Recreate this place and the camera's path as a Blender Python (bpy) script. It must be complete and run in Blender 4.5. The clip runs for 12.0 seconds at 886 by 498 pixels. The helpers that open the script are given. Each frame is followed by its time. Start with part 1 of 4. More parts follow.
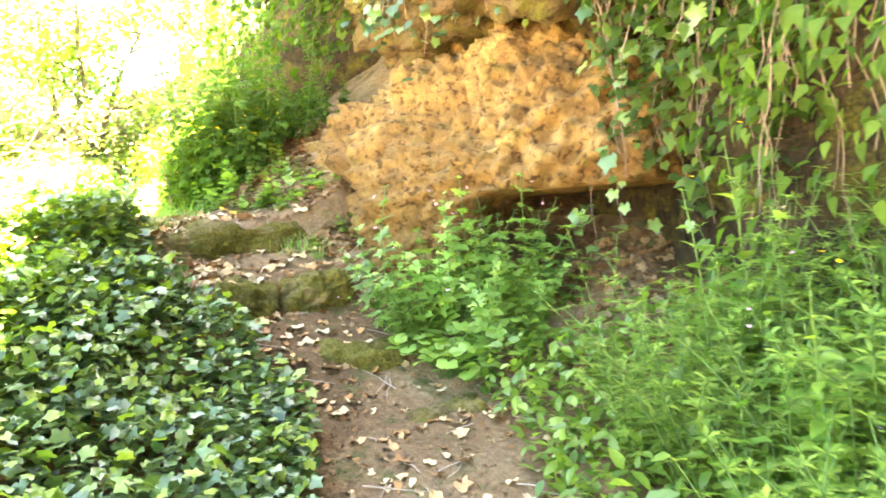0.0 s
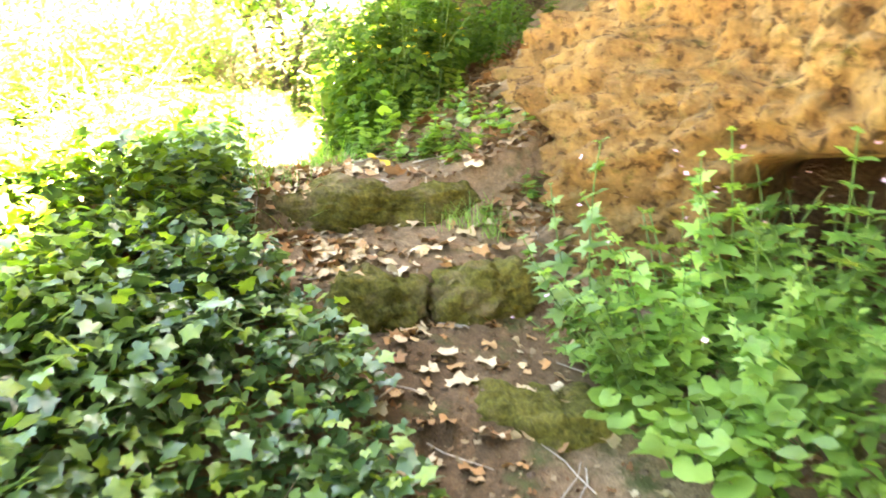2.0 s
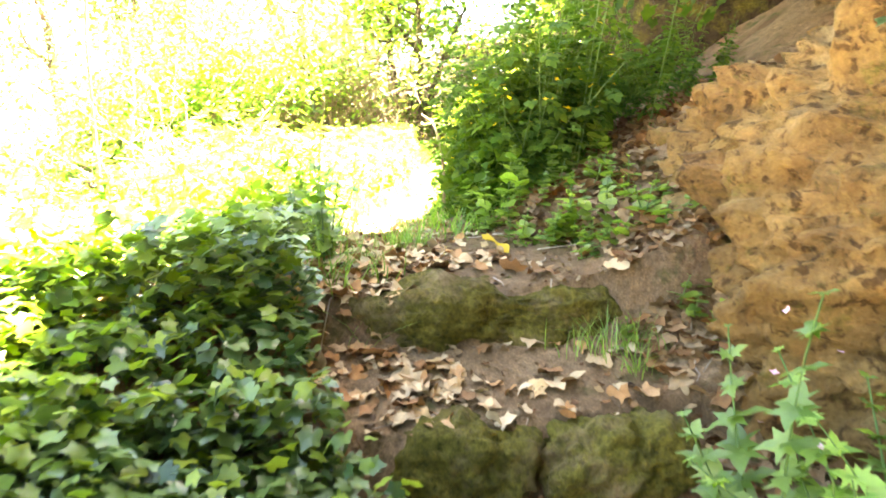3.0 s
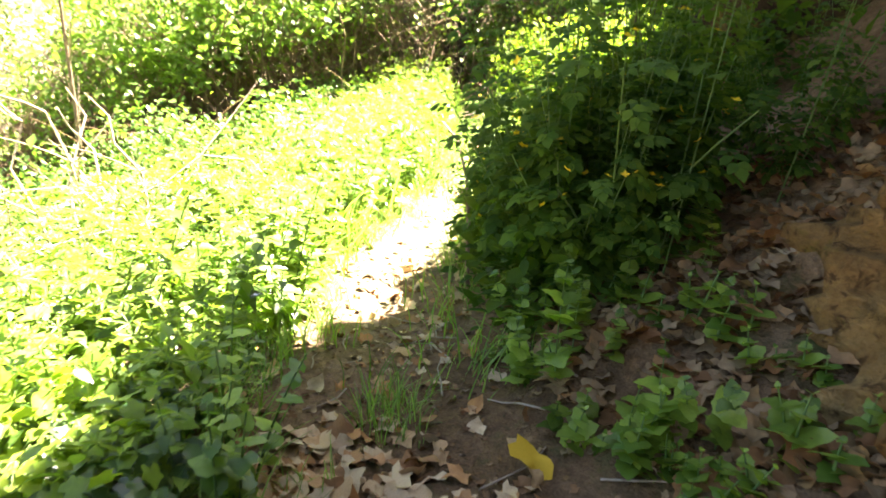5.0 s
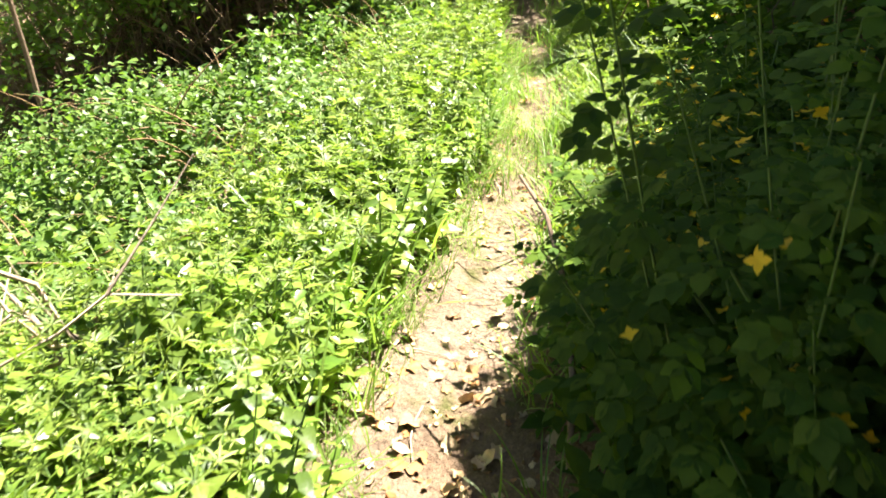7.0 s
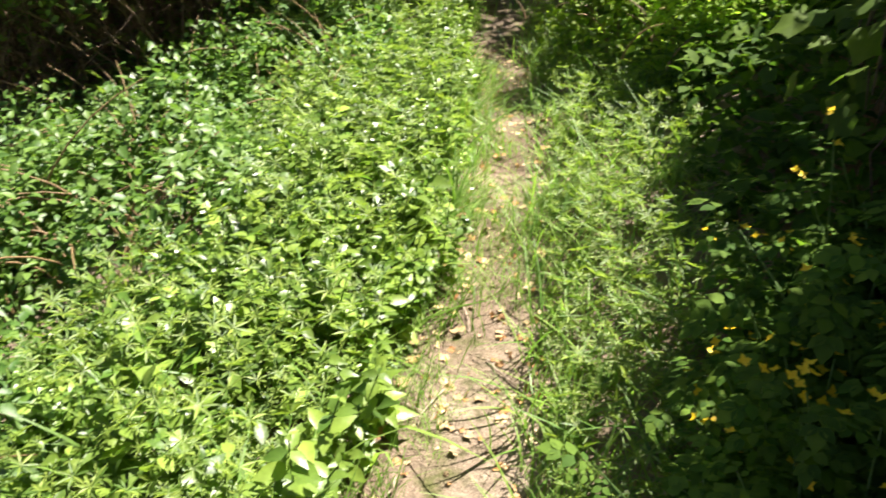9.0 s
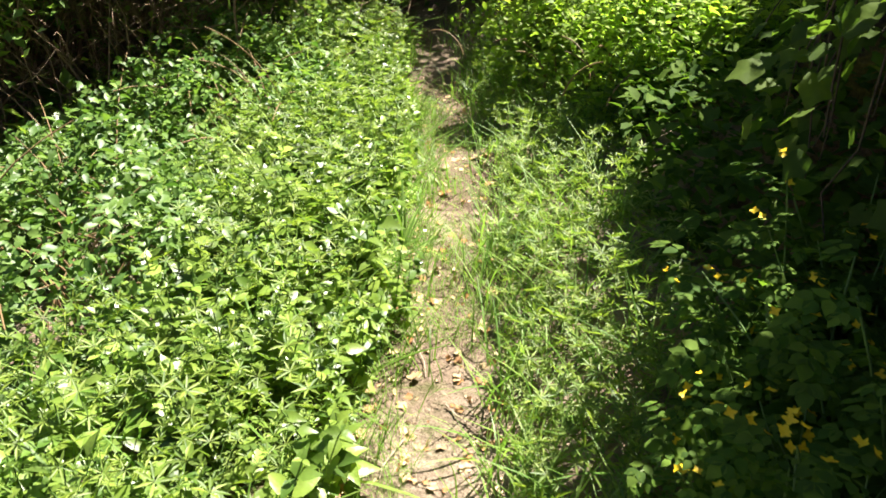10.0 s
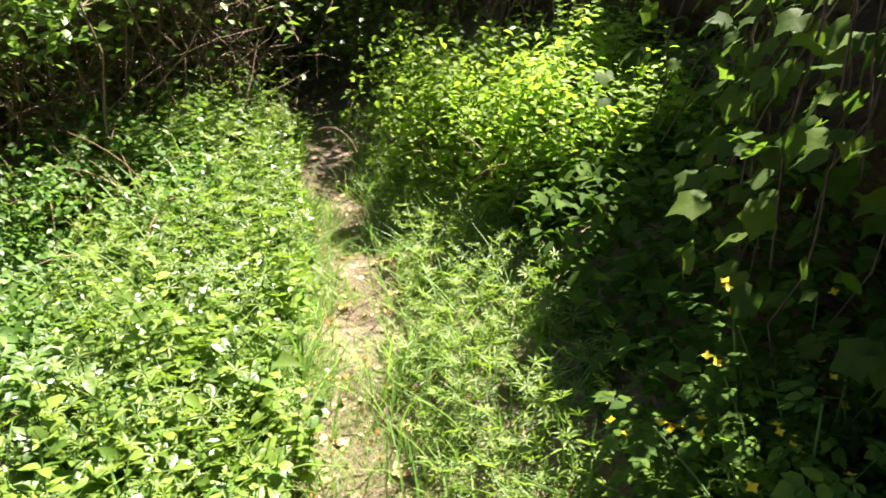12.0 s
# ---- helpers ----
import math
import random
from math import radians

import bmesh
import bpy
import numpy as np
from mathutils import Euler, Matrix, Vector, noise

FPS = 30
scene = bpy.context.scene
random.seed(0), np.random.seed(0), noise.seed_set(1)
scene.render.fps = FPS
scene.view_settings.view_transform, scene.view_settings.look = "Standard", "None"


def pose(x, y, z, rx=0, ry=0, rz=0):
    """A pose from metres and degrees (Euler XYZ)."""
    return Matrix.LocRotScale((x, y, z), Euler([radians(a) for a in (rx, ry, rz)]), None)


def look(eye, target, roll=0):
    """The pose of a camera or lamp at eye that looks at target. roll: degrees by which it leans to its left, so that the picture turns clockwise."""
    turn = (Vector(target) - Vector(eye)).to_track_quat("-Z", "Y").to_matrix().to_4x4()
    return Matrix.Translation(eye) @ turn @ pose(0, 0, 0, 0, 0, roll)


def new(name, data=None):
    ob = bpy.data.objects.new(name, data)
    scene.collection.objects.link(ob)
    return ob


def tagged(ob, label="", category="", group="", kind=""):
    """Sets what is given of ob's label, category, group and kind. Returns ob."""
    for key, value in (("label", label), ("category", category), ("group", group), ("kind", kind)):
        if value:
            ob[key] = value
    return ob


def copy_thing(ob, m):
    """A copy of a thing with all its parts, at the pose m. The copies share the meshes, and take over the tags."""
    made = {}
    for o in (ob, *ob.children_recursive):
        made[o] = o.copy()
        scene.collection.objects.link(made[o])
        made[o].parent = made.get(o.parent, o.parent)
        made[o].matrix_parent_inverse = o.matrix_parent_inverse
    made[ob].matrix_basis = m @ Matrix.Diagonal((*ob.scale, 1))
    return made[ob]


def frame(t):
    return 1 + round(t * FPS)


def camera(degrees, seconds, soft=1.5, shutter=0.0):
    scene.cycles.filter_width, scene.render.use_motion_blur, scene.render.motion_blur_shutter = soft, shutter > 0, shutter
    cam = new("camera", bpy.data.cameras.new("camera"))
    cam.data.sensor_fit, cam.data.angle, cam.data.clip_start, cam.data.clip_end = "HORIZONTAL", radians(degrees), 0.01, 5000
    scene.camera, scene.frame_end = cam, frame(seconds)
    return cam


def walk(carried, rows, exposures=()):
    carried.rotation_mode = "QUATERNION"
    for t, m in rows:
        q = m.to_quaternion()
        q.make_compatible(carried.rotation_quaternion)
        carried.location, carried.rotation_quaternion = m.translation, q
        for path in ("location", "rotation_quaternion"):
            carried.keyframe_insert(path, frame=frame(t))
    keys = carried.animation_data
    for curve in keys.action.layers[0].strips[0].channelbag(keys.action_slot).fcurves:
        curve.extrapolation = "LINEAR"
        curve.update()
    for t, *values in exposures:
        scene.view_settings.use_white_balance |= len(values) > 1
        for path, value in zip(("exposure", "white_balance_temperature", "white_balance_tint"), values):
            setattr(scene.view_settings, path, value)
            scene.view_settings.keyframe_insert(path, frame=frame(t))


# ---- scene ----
cam = camera(61.0, 12.0, 1.7, 0.35)
PATH = [
    (0.0, pose(-0.000, -0.000, 0.949, 84.44, 4.46, 0.00)),
    (0.5, pose(-0.024, 0.278, 0.940, 83.70, 2.95, 3.95)),
    (1.0, pose(-0.117, 0.584, 0.945, 81.60, 1.67, 6.36)),
    (1.5, pose(-0.131, 0.857, 0.927, 81.75, 2.64, 10.14)),
    (2.0, pose(-0.112, 1.212, 0.992, 80.31, 2.75, 15.58)),
    (2.5, pose(-0.206, 1.570, 1.051, 80.75, 0.14, 22.47)),
    (3.0, pose(-0.273, 1.816, 1.160, 82.01, -0.22, 26.14)),
    (3.5, pose(-0.322, 2.146, 1.198, 80.33, -0.91, 31.81)),
    (3.7, pose(-0.327, 2.217, 1.321, 80.35, -1.02, 35.38)),
    (5.3, pose(-0.778, 2.954, 1.705, 69.59, -0.84, 29.44)),
    (5.5, pose(-0.827, 3.052, 1.764, 67.41, 1.61, 31.43)),
    (6.0, pose(-1.029, 3.288, 1.772, 68.01, 1.26, 33.44)),
    (6.5, pose(-1.247, 3.506, 1.871, 64.64, -0.65, 32.02)),
    (7.0, pose(-1.360, 3.790, 1.891, 62.99, 1.38, 31.77)),
    (7.2, pose(-1.381, 3.886, 2.000, 61.41, 1.72, 32.23)),
    (8.8, pose(-1.788, 4.533, 2.062, 58.86, -0.05, 31.50)),
    (9.0, pose(-1.792, 4.542, 2.078, 59.01, -0.92, 29.62)),
    (9.5, pose(-1.832, 4.532, 2.098, 60.12, -2.27, 24.78)),
    (10.0, pose(-1.870, 4.563, 2.090, 61.32, -2.12, 24.34)),
    (10.5, pose(-1.894, 4.650, 2.087, 62.63, -1.39, 28.18)),
    (11.0, pose(-1.926, 4.703, 2.098, 65.96, -3.03, 23.98)),
    (11.5, pose(-1.983, 4.773, 2.101, 67.07, -1.24, 18.77)),
    (12.0, pose(-1.991, 4.795, 2.114, 67.47, -2.89, 15.93)),
]
EXPOSURES = [(0.0, 7.15, 8200, 6), (2.0, 7.0, 8400, 8), (2.8, 6.7, 8400, 9), (3.5, 6.0, 8300, 10), (5.3, 4.05, 7100, 12), (6.0, 3.3, 6900, 13), (7.2, 2.55, 6700, 14), (8.8, 2.05, 6500, 14), (12.0, 2.4, 6500, 14)]
walk(cam, PATH, EXPOSURES)

# ---- light: clear sky, high sun ahead and to the right, over the cliff ----
SUN_DIR = Vector((0.38, 0.925, 1.96)).normalized()
world = bpy.data.worlds.new("sky")
scene.world = world
world.use_nodes = True
wn = world.node_tree.nodes
sky = wn.new("ShaderNodeTexSky")
sky.sky_type = 'NISHITA'
sky.sun_disc = False
sky.sun_elevation = math.asin(SUN_DIR.z)
sky.sun_rotation = math.atan2(SUN_DIR.x, SUN_DIR.y)
world.node_tree.links.new(sky.outputs[0], wn["Background"].inputs[0])
wn["Background"].inputs[1].default_value = 0.025
sun_data = bpy.data.lights.new("sun", 'SUN')
sun_data.energy = 5.0
sun_data.angle = radians(0.53)
sun_data.color = (1.0, 0.95, 0.86)
sun = new("sun", sun_data)
sun.matrix_world = look(SUN_DIR * 40, (0, 0, 0))

rng = np.random.default_rng(7)


# ---- materials ----
def ramp(nt, fac, stops):
    n = nt.nodes.new("ShaderNodeValToRGB")
    el = n.color_ramp.elements
    while len(el) < len(stops):
        el.new(0.5)
    for e, (p, c) in zip(el, stops):
        e.position = p
        e.color = (*c, 1)
    nt.links.new(fac, n.inputs[0])
    return n.outputs[0]


def noise_tex(nt, scale, detail=4, rough=0.6, dist=0.0):
    co = nt.nodes.new("ShaderNodeTexCoord")
    n = nt.nodes.new("ShaderNodeTexNoise")
    n.inputs["Scale"].default_value = scale
    n.inputs["Detail"].default_value = detail
    n.inputs["Roughness"].default_value = rough
    n.inputs["Distortion"].default_value = dist
    nt.links.new(co.outputs["Object"], n.inputs["Vector"])
    return n.outputs[0]


def mixc(nt, fac, a, b, kind='MIX'):
    m = nt.nodes.new("ShaderNodeMix")
    m.data_type = 'RGBA'
    m.blend_type = kind
    for sock, v in ((m.inputs[0], fac), (m.inputs[6], a), (m.inputs[7], b)):
        if hasattr(v, "is_linked"):
            nt.links.new(v, sock)
        elif isinstance(v, (int, float)):
            sock.default_value = v
        else:
            sock.default_value = (*v, 1)
    return m.outputs[2]


def bump(nt, height, strength, distance):
    b = nt.nodes.new("ShaderNodeBump")
    b.inputs["Strength"].default_value = strength
    b.inputs["Distance"].default_value = distance
    nt.links.new(height, b.inputs["Height"])
    return b.outputs[0]


def base_mat(name, rough=0.8, spec=0.3):
    m = bpy.data.materials.new(name)
    m.use_nodes = True
    p = m.node_tree.nodes["Principled BSDF"]
    p.inputs["Roughness"].default_value = rough
    p.inputs["Specular IOR Level"].default_value = spec
    return m, m.node_tree, p


def leaf_mat(name, dark, light, rough=0.4, trans=0.4, spec=0.5):
    """A leaf: two greens varied leaf by leaf and plant by plant, veins of finer grain, light shining through."""
    m, nt, p = base_mat(name, rough, spec)
    geo = nt.nodes.new("ShaderNodeNewGeometry")
    col = ramp(nt, geo.outputs["Random Per Island"], [(0.0, dark), (0.55, tuple((a + b) / 2 for a, b in zip(dark, light))), (1.0, light)])
    info = nt.nodes.new("ShaderNodeObjectInfo")
    var = nt.nodes.new("ShaderNodeHueSaturation")
    mr = nt.nodes.new("ShaderNodeMapRange")
    mr.inputs["To Min"].default_value, mr.inputs["To Max"].default_value = 0.72, 1.3
    nt.links.new(info.outputs["Random"], mr.inputs[0])
    nt.links.new(mr.outputs[0], var.inputs["Value"])
    nt.links.new(col, var.inputs["Color"])
    spot = noise_tex(nt, 60, 3)
    c = mixc(nt, 0.35, var.outputs[0], ramp(nt, spot, [(0.3, (0.55, 0.6, 0.5)), (0.7, (1.2, 1.2, 1.1))]), 'MULTIPLY')
    nt.links.new(c, p.inputs["Base Color"])
    nt.links.new(bump(nt, noise_tex(nt, 90, 2), 0.25, 0.004), p.inputs["Normal"])
    tr = nt.nodes.new("ShaderNodeBsdfTranslucent")
    nt.links.new(mixc(nt, 1.0, c, (1.45, 1.6, 0.8), 'MULTIPLY'), tr.inputs["Color"])
    mx = nt.nodes.new("ShaderNodeMixShader")
    mx.inputs[0].default_value = trans
    nt.links.new(p.outputs[0], mx.inputs[1])
    nt.links.new(tr.outputs[0], mx.inputs[2])
    nt.links.new(mx.outputs[0], nt.nodes["Material Output"].inputs[0])
    return m


def earth_mat():
    m, nt, p = base_mat("trodden_earth", 0.95, 0.15)
    big = noise_tex(nt, 1.7, 4, 0.6)
    fine = noise_tex(nt, 34, 6, 0.7)
    grit = noise_tex(nt, 190, 3, 0.6)
    damp = ramp(nt, big, [(0.3, (0.14, 0.085, 0.045)), (0.5, (0.27, 0.172, 0.098)), (0.72, (0.39, 0.28, 0.175))])
    dry = ramp(nt, big, [(0.3, (0.16, 0.115, 0.08)), (0.5, (0.28, 0.215, 0.16)), (0.72, (0.40, 0.325, 0.25))])
    # damp humus round the steps, dry sandy dust on the open path above them
    co = nt.nodes.new("ShaderNodeTexCoord")
    sep = nt.nodes.new("ShaderNodeSeparateXYZ")
    nt.links.new(co.outputs["Object"], sep.inputs[0])
    far = nt.nodes.new("ShaderNodeMapRange")
    far.inputs[1].default_value, far.inputs[2].default_value = -1.7, -2.15
    nt.links.new(sep.outputs[0], far.inputs[0])
    c = mixc(nt, far.outputs[0], damp, dry)
    c = mixc(nt, 0.7, c, ramp(nt, fine, [(0.3, (0.45, 0.42, 0.4)), (0.55, (0.95, 0.93, 0.9)), (0.75, (1.5, 1.45, 1.35))]), 'MULTIPLY')
    c = mixc(nt, 0.6, c, ramp(nt, grit, [(0.35, (0.6, 0.58, 0.55)), (0.7, (1.35, 1.3, 1.2))]), 'MULTIPLY')
    moss = ramp(nt, noise_tex(nt, 4.3, 5, 0.7), [(0.55, (0, 0, 0)), (0.68, (1, 1, 1))])
    c = mixc(nt, moss, c, (0.10, 0.105, 0.035))
    nt.links.new(c, p.inputs["Base Color"])
    nt.links.new(bump(nt, fine, 1.0, 0.035), p.inputs["Normal"])
    return m


def rock_mat(name, tones, moss_amount=0.0, pit=1.0):
    m, nt, p = base_mat(name, 0.92, 0.2)
    big = noise_tex(nt, 1.6, 5, 0.62, 0.6)
    mid = noise_tex(nt, 9, 6, 0.7, 0.4)
    fine = noise_tex(nt, 70, 5, 0.7)
    co = nt.nodes.new("ShaderNodeTexCoord")
    vor = nt.nodes.new("ShaderNodeTexVoronoi")
    vor.inputs["Scale"].default_value = 13
    vor.inputs["Randomness"].default_value = 1.0
    nt.links.new(co.outputs["Object"], vor.inputs["Vector"])
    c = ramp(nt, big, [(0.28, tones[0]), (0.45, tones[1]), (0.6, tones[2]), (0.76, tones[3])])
    c = mixc(nt, 0.65, c, ramp(nt, mid, [(0.3, (0.42, 0.36, 0.3)), (0.5, (0.95, 0.92, 0.88)), (0.72, (1.4, 1.35, 1.25))]), 'MULTIPLY')
    c = mixc(nt, 0.5, c, ramp(nt, fine, [(0.3, (0.6, 0.56, 0.5)), (0.7, (1.3, 1.28, 1.2))]), 'MULTIPLY')
    c = mixc(nt, 0.72 * min(pit, 1.0), c, ramp(nt, noise_tex(nt, 24, 4, 0.6, 0.5), [(0.37, (0.13, 0.075, 0.04)), (0.46, (0.9, 0.9, 0.9)), (0.7, (1.12, 1.12, 1.12))]), 'MULTIPLY')
    if moss_amount:
        g = ramp(nt, noise_tex(nt, 5.5, 6, 0.75), [(0.62 - 0.3 * moss_amount, (0, 0, 0)), (0.75 - 0.25 * moss_amount, (1, 1, 1))])
        c = mixc(nt, g, c, ramp(nt, fine, [(0.3, (0.045, 0.04, 0.007)), (0.7, (0.20, 0.17, 0.03))]))
    nt.links.new(c, p.inputs["Base Color"])
    h = nt.nodes.new("ShaderNodeMath")
    h.operation = 'ADD'
    nt.links.new(mid, h.inputs[0])
    nt.links.new(fine, h.inputs[1])
    b1 = bump(nt, h.outputs[0], 0.9, 0.03 * pit)
    b2 = nt.nodes.new("ShaderNodeBump")
    b2.inputs["Strength"].default_value = 0.5 * pit
    b2.inputs["Distance"].default_value = 0.03
    nt.links.new(vor.outputs["Distance"], b2.inputs["Height"])
    nt.links.new(b1, b2.inputs["Normal"])
    nt.links.new(b2.outputs[0], p.inputs["Normal"])
    return m


def wood_mat(name, a, b, rough=0.85):
    m, nt, p = base_mat(name, rough, 0.2)
    n1 = noise_tex(nt, 14, 5, 0.7, 1.5)
    n2 = noise_tex(nt, 80, 3, 0.6)
    c = ramp(nt, n1, [(0.3, a), (0.7, b)])
    c = mixc(nt, 0.5, c, ramp(nt, n2, [(0.3, (0.6, 0.6, 0.6)), (0.7, (1.3, 1.3, 1.3))]), 'MULTIPLY')
    nt.links.new(c, p.inputs["Base Color"])
    nt.links.new(bump(nt, n1, 0.7, 0.01), p.inputs["Normal"])
    return m


def dead_leaf_mat(name, tone):
    m, nt, p = base_mat(name, 0.75, 0.25)
    info = nt.nodes.new("ShaderNodeObjectInfo")
    geo = nt.nodes.new("ShaderNodeNewGeometry")
    add = nt.nodes.new("ShaderNodeMath")
    add.operation = 'ADD'
    nt.links.new(info.outputs["Random"], add.inputs[0])
    nt.links.new(geo.outputs["Random Per Island"], add.inputs[1])
    fr = nt.nodes.new("ShaderNodeMath")
    fr.operation = 'FRACT'
    nt.links.new(add.outputs[0], fr.inputs[0])
    c = ramp(nt, fr.outputs[0], [(q, (tone * a, tone * b * (.8 + .2 * tone), tone * d * (.6 + .4 * tone))) for q, a, b, d in (
        (0.0, 0.26, 0.14, 0.065), (0.22, 0.44, 0.22, 0.085), (0.45, 0.53, 0.37, 0.21), (0.8, 0.58, 0.45, 0.29), (1.0, 0.54, 0.35, 0.16))])
    c = mixc(nt, 0.6, c, ramp(nt, noise_tex(nt, 45, 5, 0.7), [(0.3, (0.5, 0.45, 0.4)), (0.65, (1.2, 1.18, 1.1))]), 'MULTIPLY')
    nt.links.new(c, p.inputs["Base Color"])
    nt.links.new(bump(nt, noise_tex(nt, 60, 3), 0.5, 0.004), p.inputs["Normal"])
    return m


def plain_mat(name, col, rough=0.5, trans=0.0):
    m, nt, p = base_mat(name, rough, 0.3)
    c = mixc(nt, 0.4, col, ramp(nt, noise_tex(nt, 80, 3), [(0.3, (0.7, 0.7, 0.7)), (0.7, (1.15, 1.15, 1.15))]), 'MULTIPLY')
    nt.links.new(c, p.inputs["Base Color"])
    if trans:
        tr = nt.nodes.new("ShaderNodeBsdfTranslucent")
        nt.links.new(c, tr.inputs["Color"])
        mx = nt.nodes.new("ShaderNodeMixShader")
        mx.inputs[0].default_value = trans
        nt.links.new(p.outputs[0], mx.inputs[1])
        nt.links.new(tr.outputs[0], mx.inputs[2])
        nt.links.new(mx.outputs[0], nt.nodes["Material Output"].inputs[0])
    return m


EARTH = earth_mat()
OCHRE = rock_mat("ochre_sandstone", [(0.19, 0.105, 0.04), (0.30, 0.175, 0.062), (0.37, 0.245, 0.105), (0.40, 0.33, 0.20)], 0.16)
# Far below the ochre stone's tones: the cliff's shade is in this colour.
CLIFFROCK = rock_mat("shade_darkened_cliff_sandstone", [(0.03, 0.02, 0.012), (0.05, 0.034, 0.02), (0.075, 0.05, 0.028), (0.08, 0.06, 0.04)], 0.45)
STEPROCK = rock_mat("mossy_step_stone", [(0.16, 0.11, 0.06), (0.2, 0.15, 0.08), (0.24, 0.18, 0.1), (0.26, 0.2, 0.12)], 1.0, 0.7)
# Ochre stone at under half strength, mossier; the ledge's shade is in the tones.
LEDGEROCK = rock_mat("shade_darkened_ledge_stone", [(0.07, 0.043, 0.02), (0.12, 0.075, 0.035), (0.165, 0.108, 0.05), (0.18, 0.135, 0.08)], 0.45)
BANKROCK = rock_mat("brown_bank_stone", [(0.15, 0.10, 0.07), (0.22, 0.15, 0.10), (0.28, 0.2, 0.14), (0.3, 0.23, 0.17)], 0.2)
IVY = leaf_mat("ivy_leaf", (0.028, 0.064, 0.02), (0.15, 0.22, 0.065), 0.28, 0.2, 0.55)
IVY_NEW = leaf_mat("young_ivy_leaf", (0.168, 0.263, 0.036), (0.308, 0.378, 0.054), 0.4, 0.35)
NETTLE = leaf_mat("nettle_leaf", (0.05, 0.10, 0.016), (0.24, 0.33, 0.055), 0.38, 0.4, 0.5)
MUSTARD = leaf_mat("garlic_mustard_leaf", (0.075, 0.15, 0.022), (0.29, 0.395, 0.068), 0.36, 0.4, 0.5)
CLEAVER = leaf_mat("cleavers_leaf", (0.085, 0.16, 0.024), (0.29, 0.37, 0.066), 0.5, 0.4)
GRASS = leaf_mat("grass_blade", (0.10, 0.20, 0.03), (0.25, 0.36, 0.08), 0.45, 0.4)
# Celandine greens are lowered so that the colour itself carries the bank's shade.
CELAND = leaf_mat("shade_darkened_celandine_leaf", (0.045, 0.098, 0.016), (0.115, 0.185, 0.026), 0.7, 0.4, 0.12)
BRAMBLE = leaf_mat("bramble_leaf", (0.055, 0.125, 0.022), (0.17, 0.27, 0.055), 0.45, 0.35, 0.4)
YBUSH = leaf_mat("golden_bush_leaf", (0.15, 0.25, 0.03), (0.33, 0.42, 0.07), 0.55, 0.55, 0.3)
TREELEAF = leaf_mat("tree_leaf", (0.045, 0.09, 0.018), (0.13, 0.2, 0.04), 0.45, 0.18)
# Creeper greens, lowered too, to deepen the shade along the cliff.
HOP = leaf_mat("shade_darkened_hop_leaf", (0.038, 0.075, 0.014), (0.11, 0.165, 0.026), 0.6, 0.5, 0.15)
FRESH = leaf_mat("fresh_leaf", (0.15, 0.27, 0.05), (0.30, 0.42, 0.10), 0.4, 0.4, 0.45)
STEM = plain_mat("green_stem", (0.13, 0.22, 0.06), 0.6, 0.2)
REDSTEM = plain_mat("reddish_stem", (0.20, 0.13, 0.06), 0.6)
TWIG = wood_mat("dry_twig", (0.13, 0.085, 0.057), (0.33, 0.24, 0.17))
PALETWIG = wood_mat("pale_dead_twig", (0.28, 0.21, 0.15), (0.48, 0.39, 0.30))
BARK = wood_mat("dark_bark", (0.04, 0.03, 0.022), (0.13, 0.10, 0.075))
DRY = dead_leaf_mat("dry_leaf", 1.0)
LITTER = dead_leaf_mat("brown_litter", 0.48)
YELLOW = plain_mat("yellow_petal", (0.85, 0.60, 0.02), 0.5, 0.25)
WHITE = plain_mat("white_petal", (0.8, 0.8, 0.78), 0.5, 0.25)
PINK = plain_mat("pale_pink_petal", (0.72, 0.42, 0.55), 0.5, 0.25)
YLEAF = plain_mat("yellow_fallen_leaf", (0.75, 0.50, 0.05), 0.6, 0.2)


# ---- mesh tools ----
def mesh_np(name, v, f, mat, smooth=True):
    me = bpy.data.meshes.new(name)
    v = np.ascontiguousarray(v, dtype=np.float32)
    f = np.ascontiguousarray(f, dtype=np.int32)
    k = f.shape[1]
    me.vertices.add(len(v))
    me.vertices.foreach_set("co", v.ravel())
    me.loops.add(f.size)
    me.loops.foreach_set("vertex_index", f.ravel())
    me.polygons.add(len(f))
    me.polygons.foreach_set("loop_start", np.arange(0, f.size, k, dtype=np.int32))
    me.update(calc_edges=True)
    if smooth:
        me.polygons.foreach_set("use_smooth", np.ones(len(f), dtype=bool))
    me.materials.append(mat)
    return me


def part(name, vf, material, parent=None, label="", smooth=True):
    ob = new(name, mesh_np(name, vf[0], vf[1], material, smooth))
    if parent:
        ob.parent = parent
    if label:
        tagged(ob, label)
    return ob


def join(items):
    vs, fs, n = [], [], 0
    for v, f in items:
        vs.append(v)
        fs.append(np.asarray(f) + n)
        n += len(v)
    return np.concatenate(vs), np.concatenate(fs)


